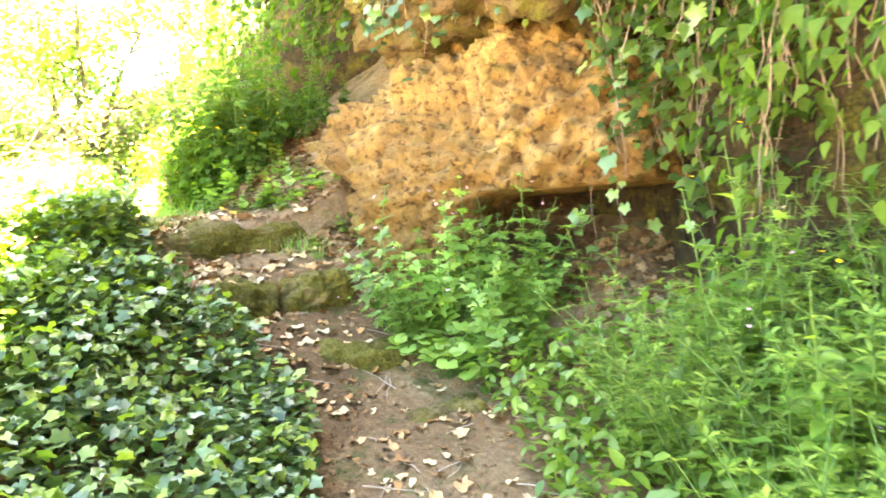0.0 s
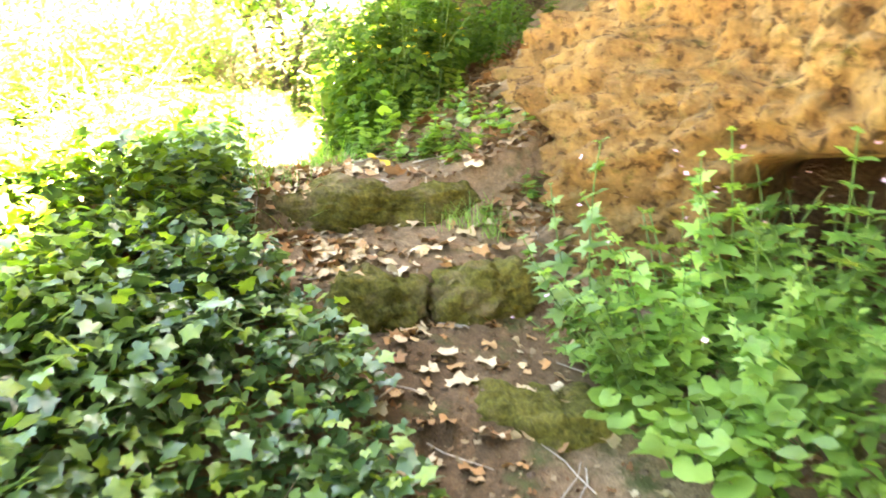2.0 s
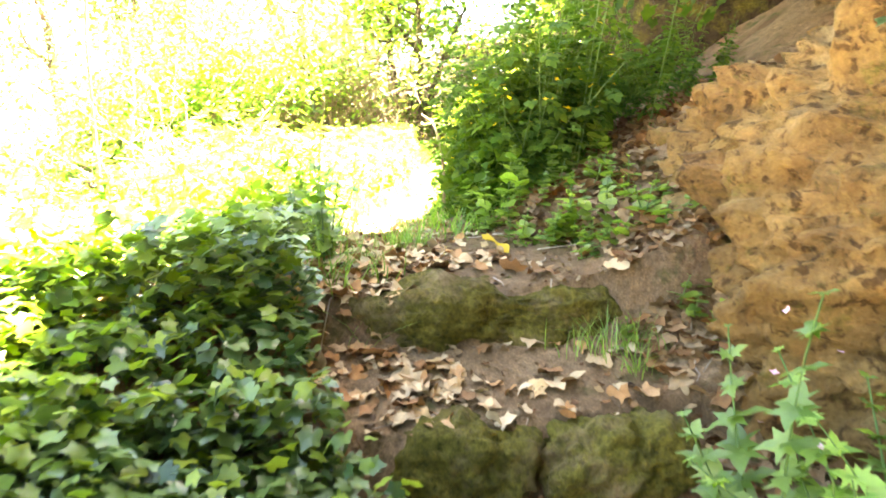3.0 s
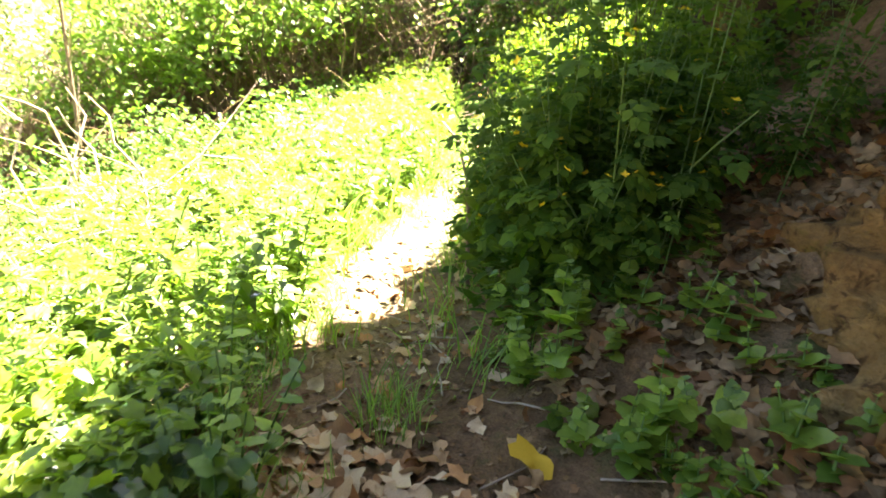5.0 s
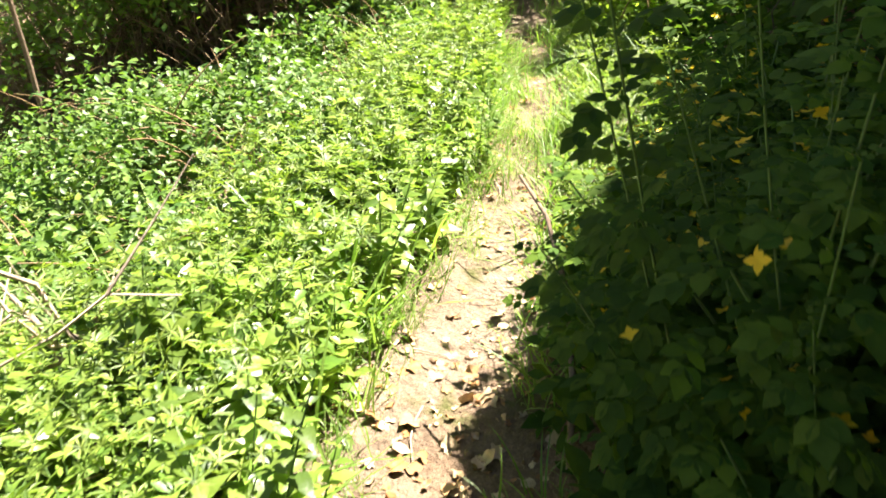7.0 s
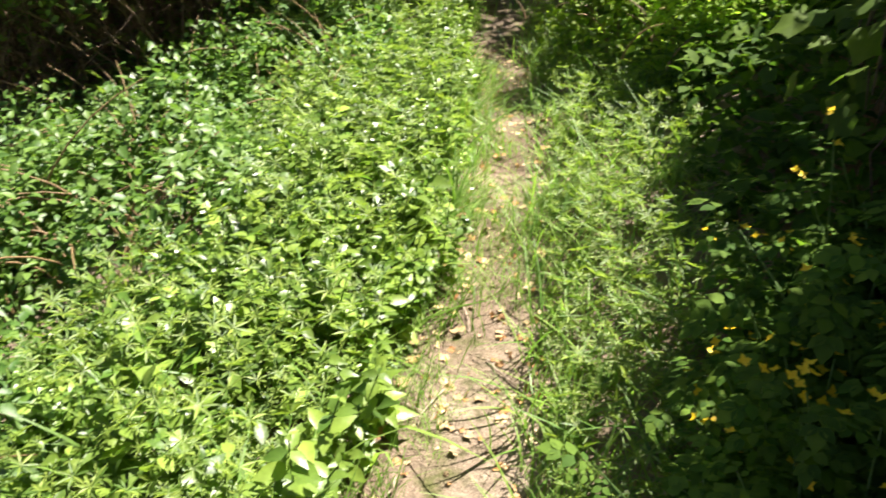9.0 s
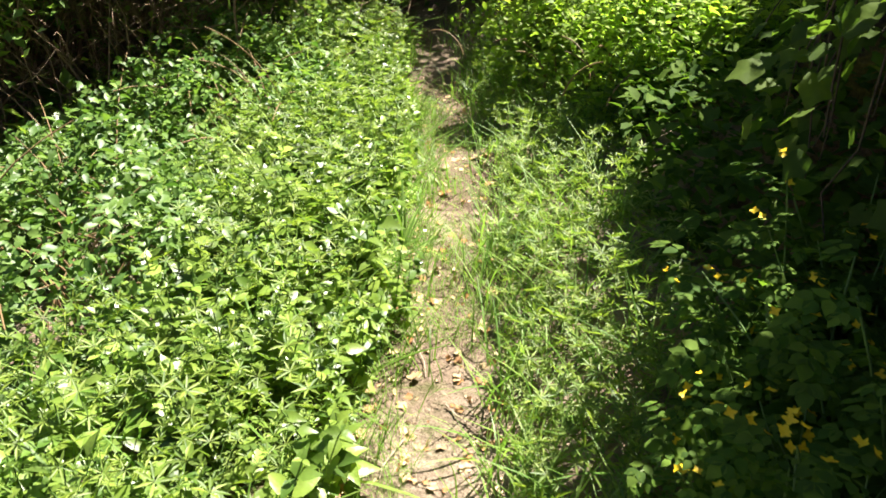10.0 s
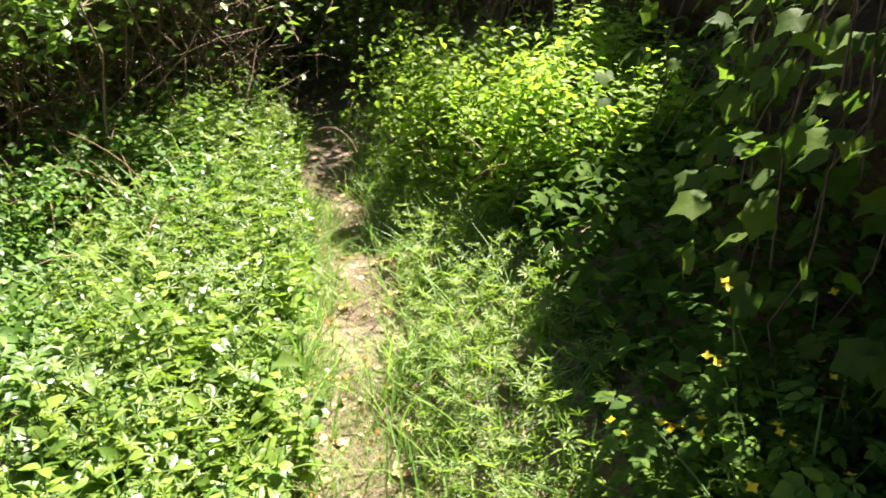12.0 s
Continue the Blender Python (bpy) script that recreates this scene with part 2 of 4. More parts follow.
def turns(yaw, pitch, roll):
    """Rotation matrices for leaves: yaw about z, pitch lifts the tip, roll about the midrib."""
    yaw, pitch, roll = np.broadcast_arrays(np.asarray(yaw, float), np.asarray(pitch, float), np.asarray(roll, float))
    cz, sz, cx, sx, cy, sy = np.cos(yaw), np.sin(yaw), np.cos(pitch), np.sin(pitch), np.cos(roll), np.sin(roll)
    o, l = np.zeros_like(cz), np.ones_like(cz)
    rz = np.stack([np.stack([cz, -sz, o], -1), np.stack([sz, cz, o], -1), np.stack([o, o, l], -1)], -2)
    rx = np.stack([np.stack([l, o, o], -1), np.stack([o, cx, -sx], -1), np.stack([o, sx, cx], -1)], -2)
    ry = np.stack([np.stack([cy, o, sy], -1), np.stack([o, l, o], -1), np.stack([-sy, o, cy], -1)], -2)
    return rz @ rx @ ry


def scatter(tmpl, pos, yaw, pitch, roll, size):
    v, f = tmpl
    r = turns(yaw, pitch, roll) * np.asarray(size, float)[..., None, None]
    out = np.einsum('nij,kj->nki', r, v) + np.asarray(pos)[:, None, :]
    n, k = len(out), len(v)
    ff = f[None, :, :] + (np.arange(n) * k)[:, None, None]
    return out.reshape(-1, 3), ff.reshape(-1, 3)


def blade(widths, fold=0.25, droop=0.25, start=0.0):
    """A leaf along y, one long, from its half widths, folded on the midrib and drooping."""
    n = len(widths)
    vs, fs = [], []
    for i, w in enumerate(widths):
        y = start + (1 - start) * i / (n - 1)
        z = -droop * y * y
        vs += [(0, y, z), (-w, y - 0.02, z + fold * w), (w, y - 0.02, z + fold * w)]
    for i in range(n - 1):
        a, b = 3 * i, 3 * i + 3
        if widths[i] == 0:
            fs += [(a, b, b + 1), (a, b + 2, b)]
        elif widths[i + 1] == 0:
            fs += [(a, b, a + 1), (a, a + 2, b)]
        else:
            fs += [(a, b, b + 1), (a, b + 1, a + 1), (a, a + 2, b + 2), (a, b + 2, b)]
    return np.array(vs, float), np.array(fs)


def lobed(radii, wave=0.06, droop=0.15):
    """A palmate leaf: a fan about its stalk from radii at even angles, tip at +y."""
    n = len(radii)
    vs = [(0, 0.1, 0.0)]
    for i, r in enumerate(radii):
        a = -math.pi + (i + 0.5) * 2 * math.pi / n
        x, y = r * math.sin(a), r * math.cos(a)
        vs.append((x, y + 0.1, wave * math.sin(3 * a + r * 5) - droop * r * r))
    fs = [(0, 1 + (i + 1) % n, 1 + i) for i in range(n)]
    return np.array(vs, float), np.array(fs)


def tube(points, r0, r1, sides=4):
    pts = np.asarray(points, float)
    n = len(pts)
    d = np.gradient(pts, axis=0)
    d /= np.linalg.norm(d, axis=1)[:, None] + 1e-9
    up = np.where(np.abs(d[:, 2:3]) > 0.9, np.array([[1.0, 0, 0]]), np.array([[0, 0, 1.0]]))
    s = np.cross(d, up)
    s /= np.linalg.norm(s, axis=1)[:, None] + 1e-9
    u = np.cross(s, d)
    a = np.arange(sides) * 2 * math.pi / sides
    r = np.linspace(r0, r1, n)[:, None, None]
    v = pts[:, None, :] + r * (np.cos(a)[None, :, None] * s[:, None, :] + np.sin(a)[None, :, None] * u[:, None, :])
    f = []
    for i in range(n - 1):
        for j in range(sides):
            p, q = i * sides + j, i * sides + (j + 1) % sides
            f += [(p, q, q + sides), (p, q + sides, p + sides)]
    return v.reshape(-1, 3), np.array(f)


def arc(base, yaw, length, lean, bend, n=6):
    """Points of a stem that leaves upright, leaning and bending over towards yaw."""
    pts, p, a = [np.array(base, float)], np.array(base, float), lean
    for _ in range(n - 1):
        p = p + length / (n - 1) * np.array([-math.sin(yaw) * math.sin(a), math.cos(yaw) * math.sin(a), math.cos(a)])
        pts.append(p)
        a += bend / (n - 1)
    return np.array(pts)


NETTLE_LEAF = blade([0, .29, .25, .13, 0], 0.3, 0.3)
SMALL_LEAF = blade([0, .26, .22, 0], 0.3, 0.25)
OVAL_LEAF = blade([0, .28, .36, .27, 0], 0.2, 0.2)
NARROW_LEAF = blade([0, .12, 0], 0.3, 0.15)
GRASS_BLADE = blade([.02, .024, .018, 0], 0.4, 0.5)
ROUND_LEAF = lobed([.12, .42, .47, .43, .49, .45, .5, .47, .5, .47, .5, .45, .49, .43, .47, .42], 0.05, 0.2)
HEART_LEAF = lobed([.16, .46, .40, .45, .39, .46, .42, .55, .72, .55, .42, .46, .39, .45, .40, .46], 0.04, 0.2)
IVY_LEAF = lobed([.20, .48, .54, .46, .42, .62, .47, .50, .78, .50, .47, .62, .42, .46, .54, .48], 0.05, 0.18)
HOP_LEAF = lobed([.14, .42, .50, .45, .43, .59, .48, .54, .76, .54, .48, .59, .43, .45, .50, .42], 0.06, 0.25)

CUT_LEAF = lobed([.10, .40, .26, .46, .24, .54, .28, .40, .66, .40, .28, .54, .24, .46, .26, .40], 0.06, 0.25)


def pinnate():
    """A deeply lobed leaf of seven rounded leaflets."""
    items = []
    for y, s, a in ((0.12, .22, 1.3), (0.12, .22, -1.3), (.38, .32, 1.1), (.38, .32, -1.1), (.66, .30, .95), (.66, .30, -.95)):
        v, f = scatter(blade([0, .34, .30, 0], .15, .2), np.array([[0, y, 0]]), [a], [0.0], [0.0], [s * 1.15])
        items.append((v, f))
    v, f = scatter(blade([0, .36, .34, 0], .15, .2), np.array([[0, .66, 0]]), [0.0], [-0.1], [0.0], [.42])
    items.append((v, f))
    v, f = join(items)
    v[:, 2] -= 0.25 * v[:, 1] ** 2
    return v, f


PINNATE_LEAF = pinnate()


def dead_leaf(seed):
    r = np.random.default_rng(seed)
    rad = [.12, .38, .44, .36, .46, .5, .4, .52, .66, .52, .4, .5, .46, .36, .44, .38]
    v, f = lobed([q * r.uniform(.75, 1.15) for q in rad], 0.10, 0.0)
    k = r.uniform(-0.9, 0.9)
    v[:, 2] += 0.35 * v[:, 0] ** 2 * (1 + k) + 0.3 * k * v[:, 1] ** 2 + 0.05
    return v, f


def flower_mesh(petals, r, cup):
    v, f = scatter(blade([0, .28, .34, .2, 0], .1, -cup), np.zeros((petals, 3)), np.arange(petals) * 2 * math.pi / petals, [0.12] * petals, [0.0] * petals, [r] * petals)
    return v, f


# ---- the lie of the land ----
# centre line of the trodden path: x, y, height, half width
LINE = np.array([
    (0.45, -8.0, -1.7, .35), (0.25, -3.0, -.95, .35), (0.12, 0.0, -.36, .32), (-.05, 1.6, -.06, .30), (-.21, 2.6, .10, .30), (-.43, 3.0, .25, .32),
    (-.70, 3.22, .39, .30), (-.80, 3.31, .40, .30), (-.82, 3.33, .545, .30), (-1.03, 3.54, .675, .33), (-1.05, 3.56, .79, .33), (-1.15, 3.70, .83, .33),
    (-1.46, 3.95, .835, .28), (-1.68, 4.25, .82, .24), (-1.85, 4.53, .80, .20), (-2.04, 4.80, .785, .17), (-2.2, 5.2, .78, .17), (-2.28, 5.48, .79, .17),
    (-2.43, 5.85, .80, .16), (-2.53, 6.18, .83, .13), (-2.70, 6.58, .84, .12), (-2.97, 7.27, .85, .13), (-3.39, 8.02, .88, .15), (-3.70, 8.65, .90, .17),
    (-4.25, 9.44, .95, .18), (-5.3, 10.4, 1.0, .2), (-8, 12.0, .8, .2), (-14, 14.5, .3, .2), (-60, 30, -1.0, .2), (-300, 90, -2.0, .2)])
SEG_A, SEG_B = LINE[:-1], LINE[1:]
SEG_D = SEG_B[:, :2] - SEG_A[:, :2]
SEG_L = np.hypot(*SEG_D.T)
SEG_S = np.concatenate([[0], np.cumsum(SEG_L)])[:-1]
S_STEP = SEG_S[8]


def ease(a, b, x):
    t = np.clip((x - a) / (b - a), 0, 1)
    return t * t * (3 - 2 * t)


def wave(x, y, k):
    return (np.sin(1.7 * k * x + 0.6 * k * y + 1.3) * np.cos(1.1 * k * y - 0.7 * k * x) + 0.5 * np.sin(3.1 * k * x - 2.3 * k * y + 0.4) + 0.25 * np.sin(5.3 * k * y + 4.1 * k * x)) / 1.75


def along(x, y):
    """For places: distance to the left of the centre line (negative: right), way along it, its height and half width there."""
    x, y = np.atleast_1d(np.asarray(x, float)), np.atleast_1d(np.asarray(y, float))
    best = np.full(x.shape, 1e9)
    out = [np.zeros_like(x) for _ in range(4)]
    for a, b, d, l, s in zip(SEG_A, SEG_B, SEG_D, SEG_L, SEG_S):
        t = np.clip(((x - a[0]) * d[0] + (y - a[1]) * d[1]) / l ** 2, 0, 1)
        px, py = x - a[0] - t * d[0], y - a[1] - t * d[1]
        q = np.hypot(px, py)
        side = np.sign(d[0] * py - d[1] * px)
        m = q < best
        best = np.where(m, q, best)
        for o, val in zip(out, (side * q, s + t * l, a[2] + t * (b[2] - a[2]), a[3] + t * (b[3] - a[3]))):
            o[m] = val[m]
    return out


def ground(x, y):
    d, s, z, w = along(x, y)
    x, y = np.atleast_1d(np.asarray(x, float)), np.atleast_1d(np.asarray(y, float))
    up = ease(S_STEP - 0.4, S_STEP + 0.9, s)
    el, er = np.maximum(d - w, 0), np.maximum(-d - w, 0)
    low_l = 0.41 * np.minimum(el, 1.0) + 0.06 * ease(1.0, 1.6, el) - 0.3 * np.maximum(el - 1.8, 0)
    high_l = -0.05 * el - 0.33 * np.maximum(el - 0.55, 0)
    low_l = low_l * (1 - 0.5 * ease(S_STEP - 1.1, S_STEP - 0.3, s))
    left = (1 - up) * low_l + up * high_l
    floor_l = -1.3 - 0.012 * np.minimum(el, 60)
    low_r = 0.16 * er + 0.25 * np.maximum(er - 0.5, 0)
    high_r = (0.22 + 0.2 * ease(S_STEP + .3, S_STEP + 1.0, s)) * er + 0.1 * er * er
    right = np.minimum((1 - up) * low_r + up * high_r, 2.2)
    h = z + np.where(d > 0, left, right)
    h = np.where(d > 0, np.maximum(h, np.minimum(z, floor_l + 0.25 * wave(x, y, 0.25))), h)
    edge = ease(0.0, 0.25, np.maximum(el, er))
    h = h + wave(x, y, 5.0) * (0.008 + 0.02 * edge) + wave(x, y, 13.0) * (0.004 + 0.008 * edge) + wave(x + 3, y - 2, 31.0) * 0.004 - 0.02 * (1 - ease(0, w, np.abs(d))) * ease(0, 1, up + .3)
    return h


def gz(x, y):
    return float(ground(x, y)[0])


def axis(a, b, step, lo, hi, grow=1.25):
    mid = list(np.arange(a, b, step))
    left, right, q = [], [], step
    p = a
    while p > lo:
        q *= grow
        p -= q
        left.append(p)
    p, q = mid[-1], step
    while p < hi:
        q *= grow
        p += q
        right.append(p)
    return np.array(left[::-1] + mid + right)


GX, GY = axis(-4.4, 1.2, 0.035, -300, 300), axis(-0.6, 9.4, 0.04, -300, 400)
mx_, my_ = np.meshgrid(GX, GY)
nx_, ny_ = len(GX), len(GY)
gv = np.stack([mx_.ravel(), my_.ravel(), ground(mx_.ravel(), my_.ravel())], -1)
gi = (np.arange(ny_ - 1)[:, None] * nx_ + np.arange(nx_ - 1)[None, :]).ravel()
gf = np.stack([gi, gi + 1, gi + nx_ + 1, gi + nx_], -1)
tagged(part("ground", (gv, gf), EARTH), "bare brown trodden earth, with patches of moss", "ground", kind="structure")


# ---- the cliff ----
# Third value is the top height, set by where the cliff's shadow should end.
CLIFF = np.array([(2.4, -9, 8.0), (1.9, -3, 9.0), (1.6, 0.5, 9.5), (1.4, 2.2, 10.0), (1.1, 3.2, 10.0), (.8, 4.0, 9.8), (.4, 4.8, 9.2), (-.2, 5.45, 8.3),
                  (-.8, 5.72, 6.6), (-1.12, 5.88, 6.0), (-1.36, 6.05, 5.65), (-1.44, 6.3, 5.2), (-1.49, 6.6, 4.75), (-1.55, 6.9, 4.35), (-1.65, 7.2, 4.1), (-1.83, 7.6, 4.0), (-2.0, 8.1, 3.0), (-2.7, 9.2, 1.9), (-3.3, 10.6, 1.9), (-3.8, 14, 2.0)])


def rough(p, scale, octaves=4):
    return noise.fractal(Vector(p) * scale, 0.7, 2.1, octaves)


def build_cliff():
    seg = np.hypot(*np.diff(CLIFF[:, :2], axis=0).T)
    s = np.concatenate([[0], np.cumsum(seg)])
    ss = np.arange(0, s[-1], 0.07)
    cx, cy, ct = (np.interp(ss, s, CLIFF[:, k]) for k in range(3))
    tx, ty = np.gradient(cx), np.gradient(cy)
    tl = np.hypot(tx, ty)
    nxv, nyv = -ty / tl, tx / tl
    rows = 48
    v = []
    for j in range(rows):
        u = j / (rows - 1)
        for i in range(len(ss)):
            top = ct[i]
            if u < 0.72:
                k = u / 0.72
                z = -1.6 + (top + 1.6) * k
                out = 0.22 * math.sin(k * 9 + ss[i] * 0.6) + 0.1 * math.sin(k * 23 + 1.0)
                back = 0.35 * k + 0.06 * float(ease(.1, .5, k) * ease(5.5, 5.8, cy[i]) * (1 - ease(7.0, 7.5, cy[i])))
                hollow = ease(4.5, 5.1, cy[i]) * (1 - ease(6.1, 6.6, cy[i])) * (1 - ease(2.2, 2.7, z)) * ease(.6, .0, cx[i])
                back += 2.3 * float(hollow)
                back -= float(0.95 * ease(4.4, 4.9, cy[i]) * (1 - ease(5.5, 5.8, cy[i])) * ease(2.3, 2.7, z) * (1 - ease(3.4, 4.6, z)))
            else:
                k = (u - 0.72) / 0.28
                z = top + 0.5 * k + 0.25 * math.sin(k * 3)
                out, back = 0.0, 0.35 + 14 * k ** 1.6
            p = (cx[i] + nxv[i] * (out - back), cy[i] + nyv[i] * (out - back), z)
            q = rough(p, 1.3) * 0.22 + rough(p, 6.0) * 0.05
            v.append((p[0] + nxv[i] * q, p[1] + nyv[i] * q, p[2] + q * 0.3))
    n = len(ss)
    gi = (np.arange(rows - 1)[:, None] * n + np.arange(n - 1)[None, :]).ravel()
    return np.array(v), np.stack([gi, gi + n, gi + n + 1, gi + 1], -1)


tagged(part("cliff", build_cliff(), CLIFFROCK), "brown sandstone cliff with mossy ledges, its shade put into the dark colour", "cliff", kind="structure")


def rock_blob(center, radii, yaw, seed, sub=5, power=2.6, amp=0.1, freq=1.6, fine=0.02, carve=None, pits=0.0):
    bm = bmesh.new()
    bmesh.ops.create_icosphere(bm, subdivisions=sub, radius=1.0)
    bm.verts.ensure_lookup_table()
    v = np.array([q.co[:] for q in bm.verts])
    f = np.array([[q.index for q in p.verts] for p in bm.faces])
    bm.free()
    n = v.copy()
    k = np.sum(np.abs(v) ** power, axis=1) ** (-1 / power)
    v = v * k[:, None] * np.array(radii)
    if carve:
        v = carve(v)
    off = Vector((seed * 3.7, seed * 1.9, seed * 5.3))
    for i in range(len(v)):
        p = Vector(v[i])
        r = noise.fractal(p * freq + off, 0.8, 2.1, 5) * amp + noise.fractal(p * freq * 7 + off, 0.6, 2.2, 3) * fine
        r += amp * 0.5 * (abs(noise.noise(p * freq * 2.4 + off)) - 0.25)
        if pits:
            r -= pits * max(0, noise.noise(p * 8.5 + off) - .12) * 2 + pits * .6 * max(0, noise.noise(p * 19 + off) - .2) * 2
        v[i] += n[i] * r
    ca, sa = math.cos(yaw), math.sin(yaw)
    v = v @ np.array([[ca, sa, 0], [-sa, ca, 0], [0, 0, 1]]) + np.array(center)
    return v, f


def undercut(v):
    """The hollow worn in under the rock, at its end away from the steps; elsewhere the foot runs straight into the ground."""
    v = v.copy()
    v[:, 1] = np.where(v[:, 1] < 0, v[:, 1] * 0.72, v[:, 1])
    t, z = v[:, 1], v[:, 2]
    m = ease(-0.76, -0.98, t) * ease(0.10, -0.05, z) * ease(0.2, -0.6, v[:, 0])
    v[:, 0] += 1.35 * m
    v[:, 1] += 1.5 * m
    # the foot spreads a little where it stands on the earth beside the steps
    v[:, 0] -= 0.05 * ease(-0.55, -0.2, t) * ease(0.15, -0.4, z) * ease(0.0, -0.6, v[:, 0])
    # the crown slopes back and falls away towards the steps
    crown = ease(0.1, 1.0, v[:, 2])
    v[:, 0] += 0.4 * crown * ease(0.6, -0.6, v[:, 0])
    v[:, 1] -= 0.22 * crown * ease(0.2, 1.3, v[:, 1])
    return v


ROCK_YAW = math.atan2(0.5, 0.87)
tagged(part("boulder", rock_blob((.57, 4.47, .78), (1.12, 1.82, 1.02), ROCK_YAW, 3, 7, 2.8, 0.22, 1.8, 0.075, undercut, 0.05), OCHRE),
       "large bulging ochre sandstone boulder, pitted and undercut, beside the steps", "boulder")
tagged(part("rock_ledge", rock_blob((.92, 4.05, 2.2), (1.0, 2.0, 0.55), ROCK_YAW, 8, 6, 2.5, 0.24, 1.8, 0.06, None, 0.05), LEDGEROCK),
       "overgrown sandstone ledge above the boulder, its shade put into the brown colour", "rock")

# ---- the steps ----
def step_stone(center, size, yaw, seed, label):
    v = rock_blob(center, size, yaw, seed, 5, 3.8, 0.045, 6.0, 0.016)
    return tagged(part("step_stone", v, STEPROCK), label, "step", group="stone steps")


Y1, Y2 = math.atan2(.30, .51), math.atan2(.48, .56)
step_stone((-.95, 3.29, .43), (.185, .12, .115), Y1, 11, "rough moss-covered stone of the lower step, earth behind it")
step_stone((-.64, 3.46, .44), (.16, .12, .105), Y1 + .15, 12, "rounded moss-covered stone of the lower step beside the rock")
step_stone((-1.07, 3.62, .70), (.385, .11, .09), Y2, 13, "long straight mossy stone of the upper step, dark and damp")
step_stone((-.43, 3.05, .175), (.23, .13, .11), .1, 15, "low worn mossy stone sunk in the path")
step_stone((-.06, 2.74, .05), (.16, .12, .075), .2, 16, "small flat mossy stone sunk in the path")


# ---- plants ----
DIAMOND = (np.array([(0, 0, 0), (-.3, .5, .06), (.3, .5, .06), (0, 1, -.1)], float), np.array([(0, 3, 1), (0, 2, 3)]))


def thing(name, label, category, group=""):
    return tagged(new(name), label, category, group)


def upright_plant(name, label, r, height, leaf, mat, leaf_len, nodes, pairs=2, lean=0.15, stems=1, flower=None, stem_mat=None, top_bias=0.5):
    """Upright stems with leaves in pairs at their nodes; smaller towards the tip."""
    ob = thing(name, label, "plant")
    pos, yaw, pit, siz, tubes = [], [], [], [], []
    tips = []
    for k in range(stems):
        a = r.uniform(0, 6.28)
        h = height * (1 if k == 0 else r.uniform(.6, .95))
        off = (0, 0, 0) if k == 0 else (r.uniform(-.05, .05), r.uniform(-.05, .05), 0)
        pts = arc(off, a, h, r.uniform(0, lean), r.uniform(0, .5), 7)
        tubes.append(tube(pts, 0.0035, 0.0015, 4))
        tips.append(pts[-1])
        ph = r.uniform(0, 3)
        for i in range(nodes):
            u = 0.18 + 0.82 * i / (nodes - 1)
            q = np.array([np.interp(u * 6, range(7), pts[:, c]) for c in range(3)])
            size = leaf_len * (0.55 + 0.6 * math.sin(math.pi * min(1, u * 0.9 + 0.12))) * r.uniform(.75, 1.15) * (1 if u < .9 else .6)
            for j in range(pairs):
                pos.append(q)
                yaw.append(ph + i * 1.57 + j * 2 * math.pi / pairs + r.uniform(-.35, .35))
                pit.append(r.uniform(-.35, .35) + .35 * u)
                siz.append(size)
    n = len(pos)
    part("stem", join(tubes), stem_mat or STEM, ob)
    part("leaves", scatter(leaf, np.array(pos), yaw, pit, r.uniform(-.4, .4, n), siz), mat, ob)
    if flower:
        fm, fmat, count = flower
        for k in range(count):
            t = tips[k % len(tips)] + np.array([r.uniform(-.06, .06), r.uniform(-.06, .06), r.uniform(-.03, .05)])
            f = part("flower", scatter(fm, t[None, :], [r.uniform(0, 6)], [r.uniform(-.6, .6)], [r.uniform(-.5, .5)], [1.0]), fmat, ob)
    return ob


def celandine(r, height, flowers, label):
    """A branching plant of deeply lobed leaves, with yellow four-petalled flowers held above."""
    ob = thing("celandine", label, "plant", "celandines on the bank")
    pos, yaw, pit, siz, tubes, tips = [], [], [], [], [], []
    for k in range(5):
        a = k * 1.26 + r.uniform(-.4, .4)
        pts = arc((0, 0, 0), a, height * r.uniform(.6, 1.1), r.uniform(.1, .5), r.uniform(.1, .7), 6)
        tubes.append(tube(pts, .004, .0018, 4))
        tips.append(pts[-1])
        for i in range(1, 6):
            for j in range(3):
                pos.append(pts[i] + r.normal(0, .02, 3))
                yaw.append(a + r.uniform(-2.2, 2.2))
                pit.append(r.uniform(-.4, .5))
                siz.append(r.uniform(.06, .11) * (1.1 - .06 * i))
    n = len(pos)
    for t in tubes:
        part("stem", t, STEM, ob)
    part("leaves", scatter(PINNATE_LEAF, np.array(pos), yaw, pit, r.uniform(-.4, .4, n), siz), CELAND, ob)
    fl = flower_mesh(4, .0125, .1)
    for k in range(flowers):
        p = tips[k % 5] + np.array([r.uniform(-.05, .05), r.uniform(-.05, .05), r.uniform(.02, .06)])
        part("flower", scatter(fl, p[None, :], [r.uniform(0, 6)], [r.uniform(-.7, .7)], [r.uniform(-.7, .7)], [1.0]), YELLOW, ob)
    return ob


